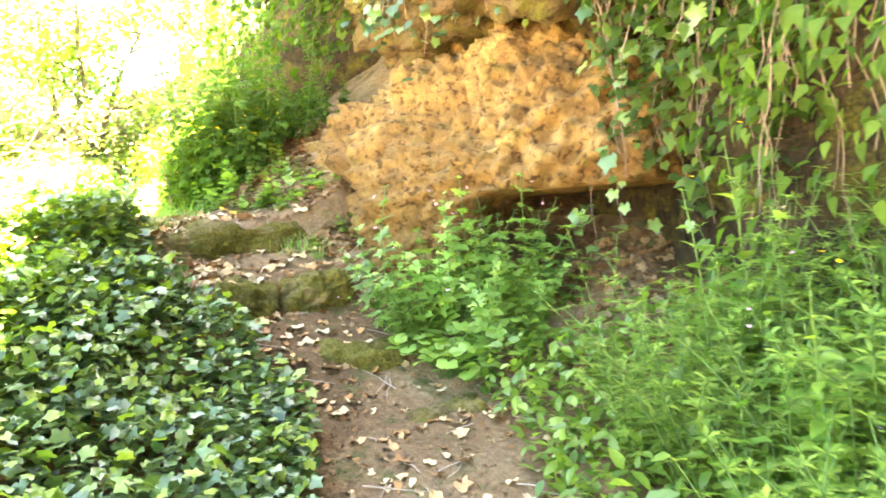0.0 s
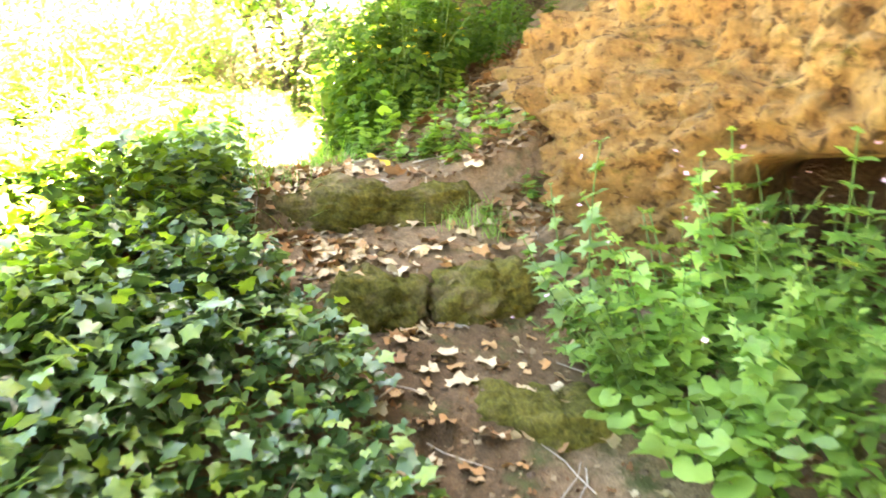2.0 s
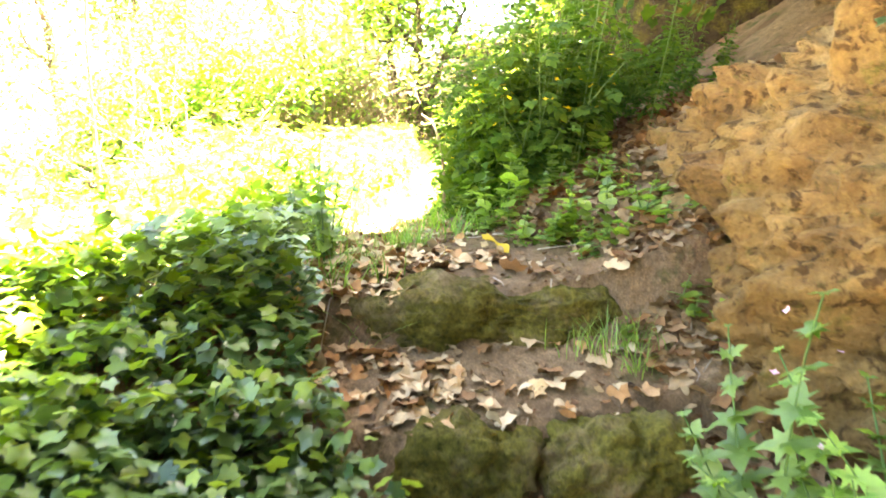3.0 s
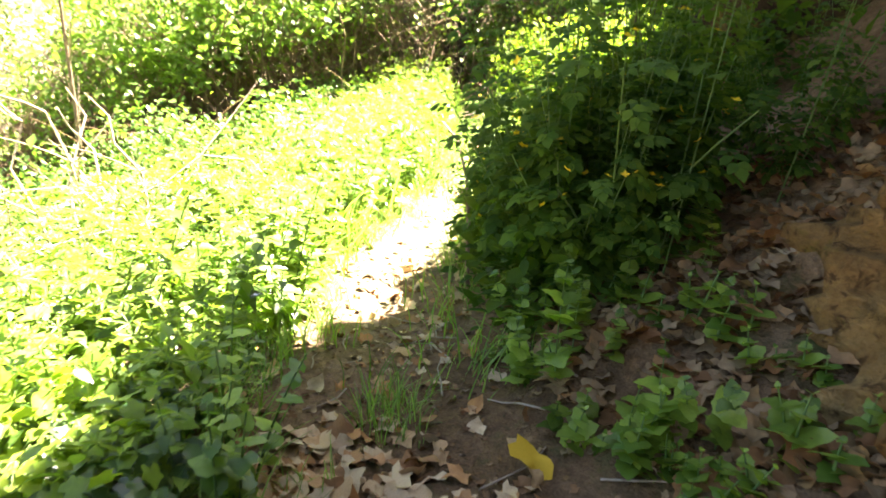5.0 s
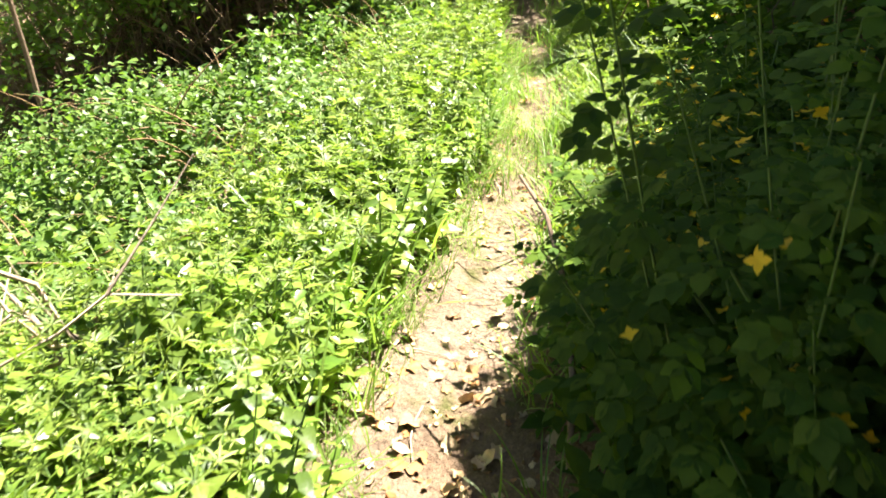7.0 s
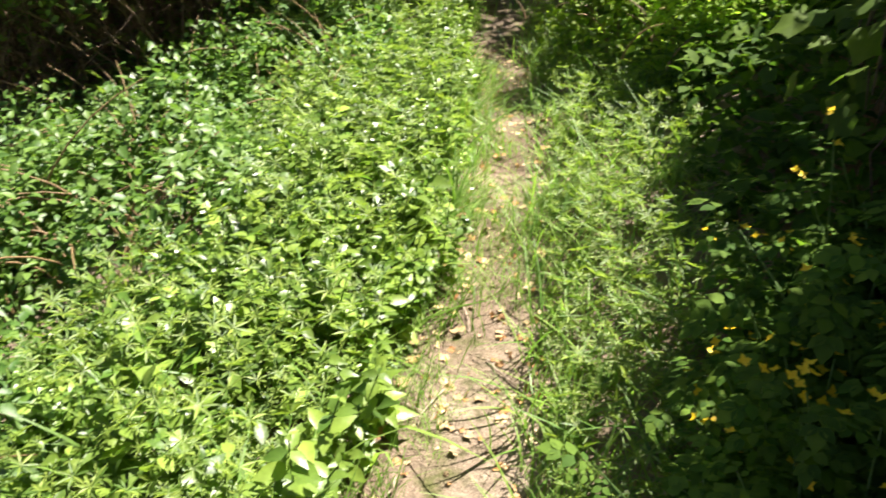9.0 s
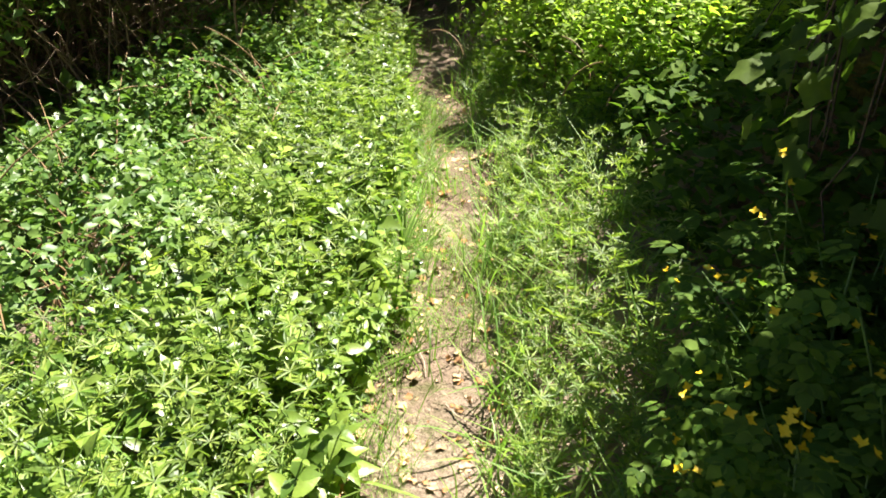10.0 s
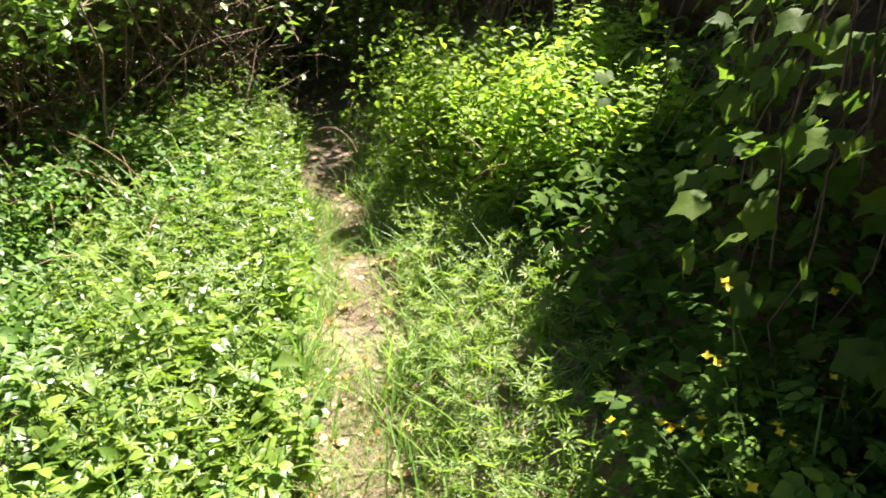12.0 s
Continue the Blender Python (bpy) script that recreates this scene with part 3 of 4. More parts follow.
def cleavers(r, height, label):
    """Sprawling stems with whorls of narrow leaves."""
    ob = thing("cleavers", label, "plant", "cleavers along the path")
    pos, yaw, pit, siz, tubes = [], [], [], [], []
    for k in range(4):
        a = r.uniform(0, 6.28)
        pts = arc((r.uniform(-.03, .03), r.uniform(-.03, .03), 0), a, height * r.uniform(.7, 1.1), r.uniform(0, .35), r.uniform(.1, .9), 9)
        tubes.append(tube(pts, .002, .0012, 3))
        for i in range(1, 9):
            w = 7
            for j in range(w):
                pos.append(pts[i])
                yaw.append(j * 6.283 / w + i)
                pit.append(r.uniform(0, .5))
                siz.append(.045 * r.uniform(.8, 1.2) * (1 - .05 * i))
    n = len(pos)
    part("stem", join(tubes), STEM, ob)
    part("leaves", scatter(NARROW_LEAF, np.array(pos), yaw, pit, np.zeros(n), siz), CLEAVER, ob)
    return ob


def grass_tuft(r, height, count, label, mat=None, spread=.05):
    ob = thing("grass_tuft", label, "grass", "grass tufts")
    items = []
    for k in range(count):
        a = r.uniform(0, 6.28)
        pts = arc((r.normal(0, spread), r.normal(0, spread), 0), a, height * r.uniform(.5, 1.15), r.uniform(.02, .4), r.uniform(.3, 1.7), 6)
        side = np.array([math.cos(a), math.sin(a), 0]) * .0035 * height / .3
        wd = np.array([1, 1.1, 1, .8, .5, .05])[:, None]
        v = np.concatenate([pts - side * wd, pts + side * wd])
        f = []
        for i in range(5):
            f += [(i, i + 1, i + 7), (i, i + 7, i + 6)]
        items.append((v, np.array(f)))
    tagged(part("tuft", join(items), mat or GRASS, ob), kind="stuff")
    return ob


def rosette(r, count, size, height, label):
    """Round scalloped leaves, each on its own stalk, from one root."""
    ob = thing("round_leaved_plant", label, "plant", "round-leaved plants by the step")
    me = [mesh_np("leaf", *ROUND_LEAF, FRESH), mesh_np("leaf", *ROUND_LEAF, MUSTARD)]
    for k in range(count):
        a = r.uniform(0, 6.28)
        pts = arc((0, 0, 0), a, height * r.uniform(.5, 1.1), r.uniform(.15, .9), r.uniform(.2, .8), 5)
        lf = new("leaf", me[k % 2])
        lf.parent = ob
        m = Matrix.Translation(pts[-1]) @ Euler((r.uniform(-.5, .3), r.uniform(-.4, .4), a)).to_matrix().to_4x4() @ Matrix.Scale(size * r.uniform(.65, 1.2), 4)
        lf.matrix_basis = m
        inv = np.array(m.inverted())
        v, f = tube(pts, .0025, .0018, 4)
        part("stalk", (v @ inv[:3, :3].T + inv[:3, 3], f), STEM, lf, "thin pale green leaf stalk")
    return ob


def sow(originals, places, r, smin=.75, smax=1.2, tilt=.12):
    """Sets the built plants, and copies of them, at the places."""
    used = set()
    for k, (x, y) in enumerate(places):
        i = k % len(originals)
        s = r.uniform(smin, smax)
        m = Matrix.Translation((x, y, gz(x, y) - .01)) @ Euler((r.normal(0, tilt), r.normal(0, tilt), r.uniform(0, 6.28))).to_matrix().to_4x4() @ Matrix.Scale(s, 4)
        if i in used:
            copy_thing(originals[i], m)
        else:
            used.add(i)
            originals[i].matrix_basis = m


def spots(n, x0, x1, y0, y1, keep, r):
    """Random places in a rectangle for which keep(d, s, w, x, y) holds."""
    out = []
    while len(out) < n:
        x, y = r.uniform(x0, x1, 400), r.uniform(y0, y1, 400)
        d, s, z, w = along(x, y)
        ok = keep(d, s, w, x, y)
        out += list(zip(x[ok], y[ok]))
    return out[:n]


R = np.random.default_rng(21)
yfl = flower_mesh(4, .0125, .1)
sfl = flower_mesh(4, .01, .1)
wfl = flower_mesh(4, .008, .1)

# nettles and their neighbours in the sunlit meadow beside the upper path
nettles = [upright_plant("nettle", "fresh green nettle with toothed leaves, in sun", R, h, NETTLE_LEAF, NETTLE, .07, n, 2, .2, st)
           for h, n, st in ((.42, 9, 3), (.36, 8, 3), (.5, 10, 2), (.30, 7, 4))]
mustards = [upright_plant("garlic_mustard", "pale green garlic mustard with heart-shaped leaves", R, h, HEART_LEAF, MUSTARD, .055, n, 1, .2, 3, (wfl, WHITE, 2) if k == 0 else None)
            for k, (h, n) in enumerate(((.42, 9), (.34, 8), (.26, 7)))]
herbs = [upright_plant("leafy_herb", "bright green herb with narrow oval leaves", R, h, SMALL_LEAF, MUSTARD, .055, n, 3, .3, 4)
         for h, n in ((.34, 7), (.26, 6))]
cleav = [cleavers(R, h, "light green cleavers with whorled narrow leaves") for h in (.40, .32, .46)]
tufts = [grass_tuft(R, h, c, "tuft of long bright green grass") for h, c in ((.38, 26), (.30, 22), (.48, 24))]
short = [grass_tuft(R, h, c, "short tuft of trodden grass at the path's edge") for h, c in ((.13, 26), (.18, 22))]


BRAMBLES = (((-3.9, 6.0), (.75, .62), 1500), ((-4.5, 6.7), (.8, .5), 1400), ((-4.2, 7.5), (.6, .42), 900), ((-5.4, 6.4), (.9, .5), 1300), ((-3.35, 4.9), (.5, .45), 700),
            ((-5.0, 5.2), (.9, .7), 1400), ((-4.6, 8.3), (.6, .42), 700), ((-2.6, 3.1), (.6, .5), 800))


def clear_of_brambles(x, y, gap):
    return np.all([np.hypot(x - c[0], y - c[1]) > q[0] + gap for c, q, _ in BRAMBLES[:6]], axis=0)


def meadow(d, s, w, x, y):
    dip = (d - w > .95) & (d - w < 1.4) & (y > 4.6) & (y < 6.7)
    return ~dip & clear_of_brambles(x, y, -.2) & (d > w + .05 + .06 * np.sin(9 * s)) & (s > S_STEP + .55) & (d - w < 2.6) & (y < 9.2) & (R.uniform(0, 1, x.shape) < np.where(d - w < 1.3, 1.0, .55))


sow(nettles, spots(250, -5.6, -1.5, 3.4, 9.2, meadow, R), R)
sow(mustards, spots(150, -5.4, -1.5, 3.4, 9.0, meadow, R), R)
sow(herbs, spots(165, -5.4, -1.5, 3.4, 9.0, meadow, R), R)
sow(cleav, spots(135, -5.0, -1.5, 3.6, 9.0, meadow, R), R, .6, 1.0)
sow(tufts, spots(76, -4.6, -1.5, 3.8, 9.2, meadow, R), R, .6, 1.0)


def fringe(d, s, w, x, y):
    e = np.abs(d) - w
    return (e > -.05) & (e < .14) & (s > S_STEP + .6)


sow(tufts, spots(60, -4.2, -2.6, 6.4, 8.7, lambda d, s, w, x, y: (d - w > .05) & (d - w < .7), R), R, .55, .85)
sow(short, spots(70, -4.6, -1.2, 3.7, 9.4, fringe, R), R, .6, 1.3)
# grass growing across the narrow middle of the path
sow([grass_tuft(R, .075, 34, "thin short grass growing on the path", None, .07)], spots(36, -3.5, -2.1, 5.2, 8.0, lambda d, s, w, x, y: (np.abs(d) < w + .05) & ((y > 6.45) | (d < -.06)), R), R, .5, 1.1)

# celandines on the shaded bank between the path and the cliff
celan = [celandine(R, h, n, "leafy celandine with lobed leaves and yellow flowers, in shade") for h, n in ((.5, 7), (.42, 5), (.58, 8), (.38, 4))]


def bank(d, s, w, x, y):
    e = -d - w
    return (e > .24 + .2 * ease(5.2, 5.8, y)) & (e < .95) & (y > 4.7) & (x < -1.30 - .2 * (y - 4.6)) & (x > -2.0) & (y < 6.1)


sow(celan, spots(84, -2.1, -1.2, 4.65, 6.1, bank, R), R, .75, 1.05)
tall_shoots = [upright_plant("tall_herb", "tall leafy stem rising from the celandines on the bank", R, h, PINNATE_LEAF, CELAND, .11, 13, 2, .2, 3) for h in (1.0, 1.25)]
sow(tall_shoots, spots(26, -1.7, -1.1, 4.6, 4.98, lambda d, s, w, x, y: (-d - w > .22) & (x > -1.75), R), R, .65, 1.05, .2)
sow(celan, spots(26, -1.75, -1.2, 4.6, 5.2, lambda d, s, w, x, y: (-d - w > .24), R), R, .85, 1.15)
sow(tall_shoots, spots(14, -1.25, -.55, 4.85, 5.4, lambda d, s, w, x, y: (-d - w > .5), R), R, .45, .8, .2)
plain_cel = [celandine(R, h, 0, "leafy green celandine without flowers, on the shaded bank") for h in (.45, .36)]
sow(plain_cel, spots(28, -2.1, -1.2, 4.65, 6.1, bank, R), R, .8, 1.1)


def verge_r(d, s, w, x, y):
    e = -d - w
    return (e > .04) & (e < .5) & (y > 5.3) & (y < 8.6)


sow(cleav, spots(110, -4.0, -1.3, 4.9, 8.2, verge_r, R), R, .35, .75)
sow(tufts, spots(45, -4.0, -1.3, 4.9, 8.2, verge_r, R), R, .35, .65)
sow(herbs, spots(22, -4.0, -1.3, 4.6, 8.6, verge_r, R), R, .3, .6)

# the golden-green bush in the sun beyond the bank
shoots = [upright_plant("golden_shrub", "leafy golden-green shrub shoot in full sun", R, h, OVAL_LEAF, YBUSH, .052, 10, 3, .35, 4) for h in (.55, .45, .66)]
sow(shoots, spots(100, -3.6, -1.7, 7.4, 9.1, lambda d, s, w, x, y: (-d - w > .36) & (-d - w < 1.15), R), R, .7, 1.05)

# plants by the steps
sow([rosette(R, 16, .095, .2, "pale green plant of round scalloped leaves beside the step"), rosette(R, 13, .08, .18, "pale green plant of round scalloped leaves beside the step")],
    [(float(.02 + .2 * math.cos(k * 2.4)), float(2.98 + .13 * math.sin(k * 1.7))) for k in range(10)] + [(-.06, 2.98), (.03, 2.86), (-.13, 3.08), (.12, 2.98), (.02, 3.1), (-.02, 2.92), (.16, 3.1), (-.2, 3.2)], R, .8, 1.15)
cranesbill = [upright_plant("cranesbill", "bushy cranesbill with cut leaves and small pink flowers", R, h, CUT_LEAF, FRESH, .072, 9, 2, .3, 3, (wfl, PINK, 1)) for h in (.46, .38, .54)]
sow(cranesbill, [(.03 + R.uniform(-.32, .33), 3.24 + R.uniform(-.16, .14)) for _ in range(30)], R, .7, 1.15, .25)
sow(cranesbill, [(.22 + R.uniform(-.12, .2), 3.2 + R.uniform(-.1, .12)) for _ in range(9)], R, 1.0, 1.25, .2)
sow(cranesbill, [(.55 + R.uniform(-.2, .3), 2.95 + R.uniform(-.2, .2)) for _ in range(8)], R, .25, .45, .3)
hero = [upright_plant("garlic_mustard", "single garlic mustard with broad leaves growing from the leaf litter", R, h, HEART_LEAF, MUSTARD, .095, 7, 2, .1, 1) for h in (.42, .36)]
sow(hero, [(-1.20, 4.22), (-1.03, 4.72), (-.93, 4.45), (-1.36, 4.38), (-1.16, 4.5), (-1.3, 4.25), (-1.45, 4.5), (-1.1, 4.3)] + spots(16, -1.6, -.85, 4.05, 4.95, lambda d, s, w, x, y: (-d - w > .12) & (-d - w < .6), R), R, .5, .85, .15)
low_herb = [upright_plant("leafy_herb", "low green seedling in the leaf litter beside the path", R, .12, HEART_LEAF, MUSTARD, .05, 4, 2, .3, 2)]
sow(low_herb, spots(45, -1.7, -.35, 3.6, 4.9, lambda d, s, w, x, y: (-d - w > .02) & (-d - w < .5), R), R, .6, 1.2)
sow(tufts, [(-.66, 3.54), (-.62, 3.6), (-.70, 3.6), (-.64, 3.66)], R, .5, .7)
sow(mustards, spots(14, -1.85, -1.35, 4.35, 4.95, lambda d, s, w, x, y: (-d - w > .2) & (-d - w < .4), R), R, .5, .9)
sow(short, [(-.74, 3.72), (-.7, 3.68), (-.66, 3.75), (-1.52, 4.05), (-1.46, 4.0), (-1.57, 4.1), (-1.49, 3.96), (-1.5, 4.09), (-1.55, 4.03), (-1.43, 3.95), (-1.36, 3.55), (-1.3, 3.5), (-1.4, 3.62), (-1.45, 3.7), (-.78, 3.66)], R, .6, 1.0)

# rank growth on the bank that rises from the lower path
sow(cleav, spots(110, .4, 1.4, .7, 2.5, lambda d, s, w, x, y: (x > .52 + .12 * np.sin(5 * y)), R), R, .8, 1.3)
sow(cleav, spots(24, .1, .8, 1.9, 3.0, lambda d, s, w, x, y: (-d - w > .06), R), R, .3, .5)
sow(tufts, spots(26, .4, 1.4, .7, 2.6, lambda d, s, w, x, y: (x > .58), R), R, .7, 1.15)
sow(cranesbill, spots(26, .6, 1.4, .8, 2.4, lambda d, s, w, x, y: (-d - w > .4), R), R, .7, 1.2)
tall = [upright_plant("tall_herb", "tall leafy herb on the bank beside the lower path", R, h, NETTLE_LEAF, MUSTARD, .06, 12, 2, .15, 3, (sfl, YELLOW, 1)) for h in (.62, .5)]
sow(tall, [(.85, 1.6), (.95, 1.45), (.9, 2.2), (1.0, 1.8), (.72, 2.15)], R, .85, 1.2)

sow(nettles, spots(95, -3.6, -1.3, 2.3, 4.0, lambda d, s, w, x, y: (d - w > .45), R), R, .55, .9)
sow(mustards, spots(40, -1.9, -1.0, 2.5, 3.7, lambda d, s, w, x, y: (d - w > .15) & (d - w < .7), R), R, .4, .75)
sow(mustards, spots(80, -3.2, -1.3, 2.3, 4.0, lambda d, s, w, x, y: (d - w > .35), R), R, .5, .9)
sow(herbs, spots(50, -3.2, -1.3, 2.4, 3.9, lambda d, s, w, x, y: (d - w > .35), R), R, .5, .9)

# ---- ivy ----
def ivy_places(n, x0, x1, y0, y1, keep, r):
    p = np.array(spots(n, x0, x1, y0, y1, keep, r))
    return np.column_stack([p, ground(p[:, 0], p[:, 1])])


def ivy_bed():
    r = np.random.default_rng(5)
    ob = tagged(new("ivy_bed", mesh_np("ivy_bed", *scatter(IVY_LEAF, np.zeros((1, 3)) + [-1.2, 2.2, gz(-1.2, 2.2) + .02], [0.], [0.], [0.], [.06]), IVY)),
                "dark glossy ivy covering the bank beside the path", "ivy", kind="stuff")
    p = ivy_places(24000, -3.2, .2, -.8, 3.75, lambda d, s, w, x, y: (d > w - .04 + .05 * np.sin(11 * s) + .07 * ease(S_STEP - 1.0, S_STEP - .6, s)) & (d - w < 2.0 - 1.25 * ease(2.2, 3.0, y)) & (s < S_STEP + .75 + .2 * np.sin(6 * x)) & (d > w + .12 * ease(S_STEP - .1, S_STEP, s)), r)
    # ivy hanging over the ends of the steps, where the bank rises with them
    hang = []
    for (bx, by), rise in (((-.81, 3.32), .15), ((-1.04, 3.55), .19)):
        e, o = r.uniform(.42, 1.1, 700), r.uniform(.02, .14, 700)
        hx, hy = bx - .7 * e + .7 * o, by - .7 * e - .7 * o
        hang.append(np.column_stack([hx, hy, ground(hx, hy) + rise * r.uniform(0, 1, 700)]))
    # the steep foot of the bank, thickly grown over
    hx, hy = r.uniform(-1.75, -1.0, 1300), r.uniform(1.9, 2.65, 1300)
    hang.append(np.column_stack([hx, hy, ground(hx, hy) + r.uniform(-.02, .12, 1300)]))
    p = np.concatenate([p] + hang)
    n = len(p)
    up = r.uniform(0, 1, n) ** .7
    p[:, 2] += .03 + .13 * up
    yaw, pit, rol = r.uniform(0, 6.28, n), r.normal(-.1, .45, n), r.normal(0, .4, n)
    yaw = np.where(r.uniform(0, 1, n) < .6, r.normal(-2.2, .9, n), yaw)
    siz = r.uniform(.026, .050, n)
    near = np.where((p[:, 0] > -1.35) & (p[:, 1] > 1.9) & (p[:, 1] < 3.3) & (up > .55))[0][:300]
    rest = np.setdiff1d(np.arange(n), near)
    young = rest[r.uniform(0, 1, len(rest)) < np.where(p[rest, 0] < -1.3, .45, .2)]
    old = np.setdiff1d(rest, young)
    part("ivy_leaves", scatter(IVY_LEAF, p[old], yaw[old], pit[old], rol[old], siz[old]), IVY, ob)
    part("young_leaves", scatter(IVY_LEAF, p[young] + [0, 0, .03], yaw[young], pit[young] + .25, rol[young], siz[young] * .9), IVY_NEW, ob, "pale young ivy leaves")
    me = mesh_np("leaf", *IVY_LEAF, IVY)
    for i in near:
        lf = new("leaf", me)
        lf.parent = ob
        m = Matrix([list(row) for row in turns(yaw[i], pit[i], rol[i])]).to_4x4()
        lf.matrix_basis = Matrix.Translation(p[i]) @ m @ Matrix.Scale(siz[i], 4)
    runners = []
    for k in range(40):
        x, y = -1.0 - r.uniform(0, 1.2), r.uniform(1.0, 2.5)
        a, pts = r.uniform(0, 6.28), []
        for i in range(8):
            pts.append((x, y, gz(x, y) + .05 + .05 * math.sin(i + k)))
            a += r.normal(0, .4)
            x, y = x + .07 * math.cos(a), y + .07 * math.sin(a)
        runners.append(tube(pts, .0035, .002, 4))
    part("runners", join(runners), PALETWIG, ob, "thin brown ivy runners")


ivy_bed()


def hanging_ivy(name, label, n_vines, top, length, leaf, mat, size, density, r, out, stem_mat=TWIG):
    """Vines that hang down a face from places along a line, with leaves on both sides."""
    top = np.array(top, float)
    ob = thing(name, label, "climber")
    tubes, pos, yaw, pit, siz = [], [], [], [], []
    for k in range(n_vines):
        u = r.uniform(0, len(top) - 1.001)
        i = int(u)
        p = top[i] + (top[i + 1] - top[i]) * (u - i) + r.normal(0, .05, 3)
        L = length * r.uniform(.35, 1.0)
        m = max(4, int(L / .09))
        pts = [p]
        for q in range(m):
            pts.append(pts[-1] + np.array([r.normal(0, .02), r.normal(0, .02), -L / m]) + np.array([*out, 0]) * r.normal(.006, .012))
        pts = np.array(pts)
        tubes.append(tube(pts, .004, .002, 4))
        for q in range(1, m + 1):
            for _ in range(density):
                pos.append(pts[q] + np.array([*out, 0]) * r.uniform(0, .09) + r.normal(0, .05, 3))
                yaw.append(math.atan2(-out[0], out[1]) + r.normal(0, .8))
                pit.append(r.normal(-.75, .4))
                siz.append(size * r.uniform(.55, 1.25))
    n = len(pos)
    part("vines", join(tubes), stem_mat, ob, "thin woody vines")
    part("leaves", scatter(leaf, np.array(pos), yaw, pit, r.normal(0, .3, n), siz), mat, ob)
    return ob


H = np.random.default_rng(31)
hanging_ivy("hanging_ivy", "ivy trailing down the boulder over the hollow", 14, [(.6, 3.35, 1.8), (.95, 3.1, 1.8), (1.2, 2.7, 1.8)], 1.15, IVY_LEAF, IVY, .065, 2, H, (-.4, -.9))
hanging_ivy("hanging_ivy", "ivy spreading over the ledge above the boulder", 42, [(-.3, 4.6, 2.15), (.0, 3.75, 2.1), (.6, 3.45, 2.2), (1.1, 2.9, 2.3)], .5, IVY_LEAF, IVY, .055, 2, H, (-.6, -.8))
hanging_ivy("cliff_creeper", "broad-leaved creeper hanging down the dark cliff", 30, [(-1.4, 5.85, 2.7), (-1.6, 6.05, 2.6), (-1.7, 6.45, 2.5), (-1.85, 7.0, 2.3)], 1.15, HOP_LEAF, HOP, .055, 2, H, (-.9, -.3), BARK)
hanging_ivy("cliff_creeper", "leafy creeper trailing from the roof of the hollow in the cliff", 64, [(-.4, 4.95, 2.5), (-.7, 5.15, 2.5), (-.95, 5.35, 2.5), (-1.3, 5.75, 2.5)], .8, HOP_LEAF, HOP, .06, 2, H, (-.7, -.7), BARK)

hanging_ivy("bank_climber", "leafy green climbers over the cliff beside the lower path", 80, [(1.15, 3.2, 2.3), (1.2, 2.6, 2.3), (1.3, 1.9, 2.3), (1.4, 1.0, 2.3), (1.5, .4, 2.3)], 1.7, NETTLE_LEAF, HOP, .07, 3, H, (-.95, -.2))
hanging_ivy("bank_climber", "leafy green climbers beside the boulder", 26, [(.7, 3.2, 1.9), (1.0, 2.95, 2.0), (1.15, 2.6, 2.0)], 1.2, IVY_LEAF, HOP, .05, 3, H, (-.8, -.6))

# ---- fallen leaves ----
F = np.random.default_rng(44)
dead = [mesh_np("fallen_leaf", *dead_leaf(k), DRY) for k in range(5)]


def fallen(n, x0, x1, y0, y1, keep, lo, hi, r):
    for k, (x, y) in enumerate(spots(n, x0, x1, y0, y1, keep, r)):
        ob = new("fallen_leaf", dead[k % 5])
        ob.matrix_basis = Matrix.Translation((x, y, gz(x, y) + .006)) @ Euler((r.normal(0, .25), r.normal(0, .25), r.uniform(0, 6.28))).to_matrix().to_4x4() @ Matrix.Scale(r.uniform(lo, hi), 4)
        tagged(ob, "dry curled brown leaf lying on the earth", "leaf", "fallen leaves")


fallen(55, -1.1, .5, 1.6, 3.25, lambda d, s, w, x, y: (np.abs(d) < w + .08), .045, .085, F)
fallen(50, -1.5, -.5, 3.3, 3.85, lambda d, s, w, x, y: np.abs(d) < w + .12, .045, .085, F)
fallen(25, -2.2, -.8, 3.7, 4.9, lambda d, s, w, x, y: np.abs(d) < w + .12, .035, .065, F)
fallen(50, -1.5, -.2, 3.6, 5.0, lambda d, s, w, x, y: (-d - w > .08) & (-d - w < .95), .05, .10, F)
fallen(25, -3.0, -1.9, 4.9, 6.6, lambda d, s, w, x, y: np.abs(d) < w + .06, .025, .05, F)
fallen(8, -4.4, -2.9, 6.6, 9.4, lambda d, s, w, x, y: np.abs(d) < w + .1, .05, .08, F)
fallen(55, -1.6, -.8, 3.2, 3.9, lambda d, s, w, x, y: (d > .08) & (d < w + .2), .05, .09, F)
fallen(30, -.9, -.4, 2.6, 3.3, lambda d, s, w, x, y: (d > .05) & (d < w + .15), .04, .075, F)
yl = new("fallen_leaf", mesh_np("fallen_leaf", *dead_leaf(9), YLEAF))
yl.matrix_basis = Matrix.Translation((-1.14, 3.97, gz(-1.14, 3.97) + .02)) @ Euler((.4, .3, 1.0)).to_matrix().to_4x4() @ Matrix.Scale(.10, 4)
tagged(yl, "single bright yellow leaf fallen on the path", "leaf", "fallen leaves")

# small stones and crumbs of earth on the path
P = np.random.default_rng(50)
pb_v, pb_f = rock_blob((0, 0, 0), (1, .8, .6), 0, 2, 1, 2.4, .15, 1.2, .03)
pp = np.array(spots(900, -4.0, .5, .5, 9.0, lambda d, s, w, x, y: np.abs(d) < w + .1, P))
pp = np.column_stack([pp, ground(pp[:, 0], pp[:, 1])])
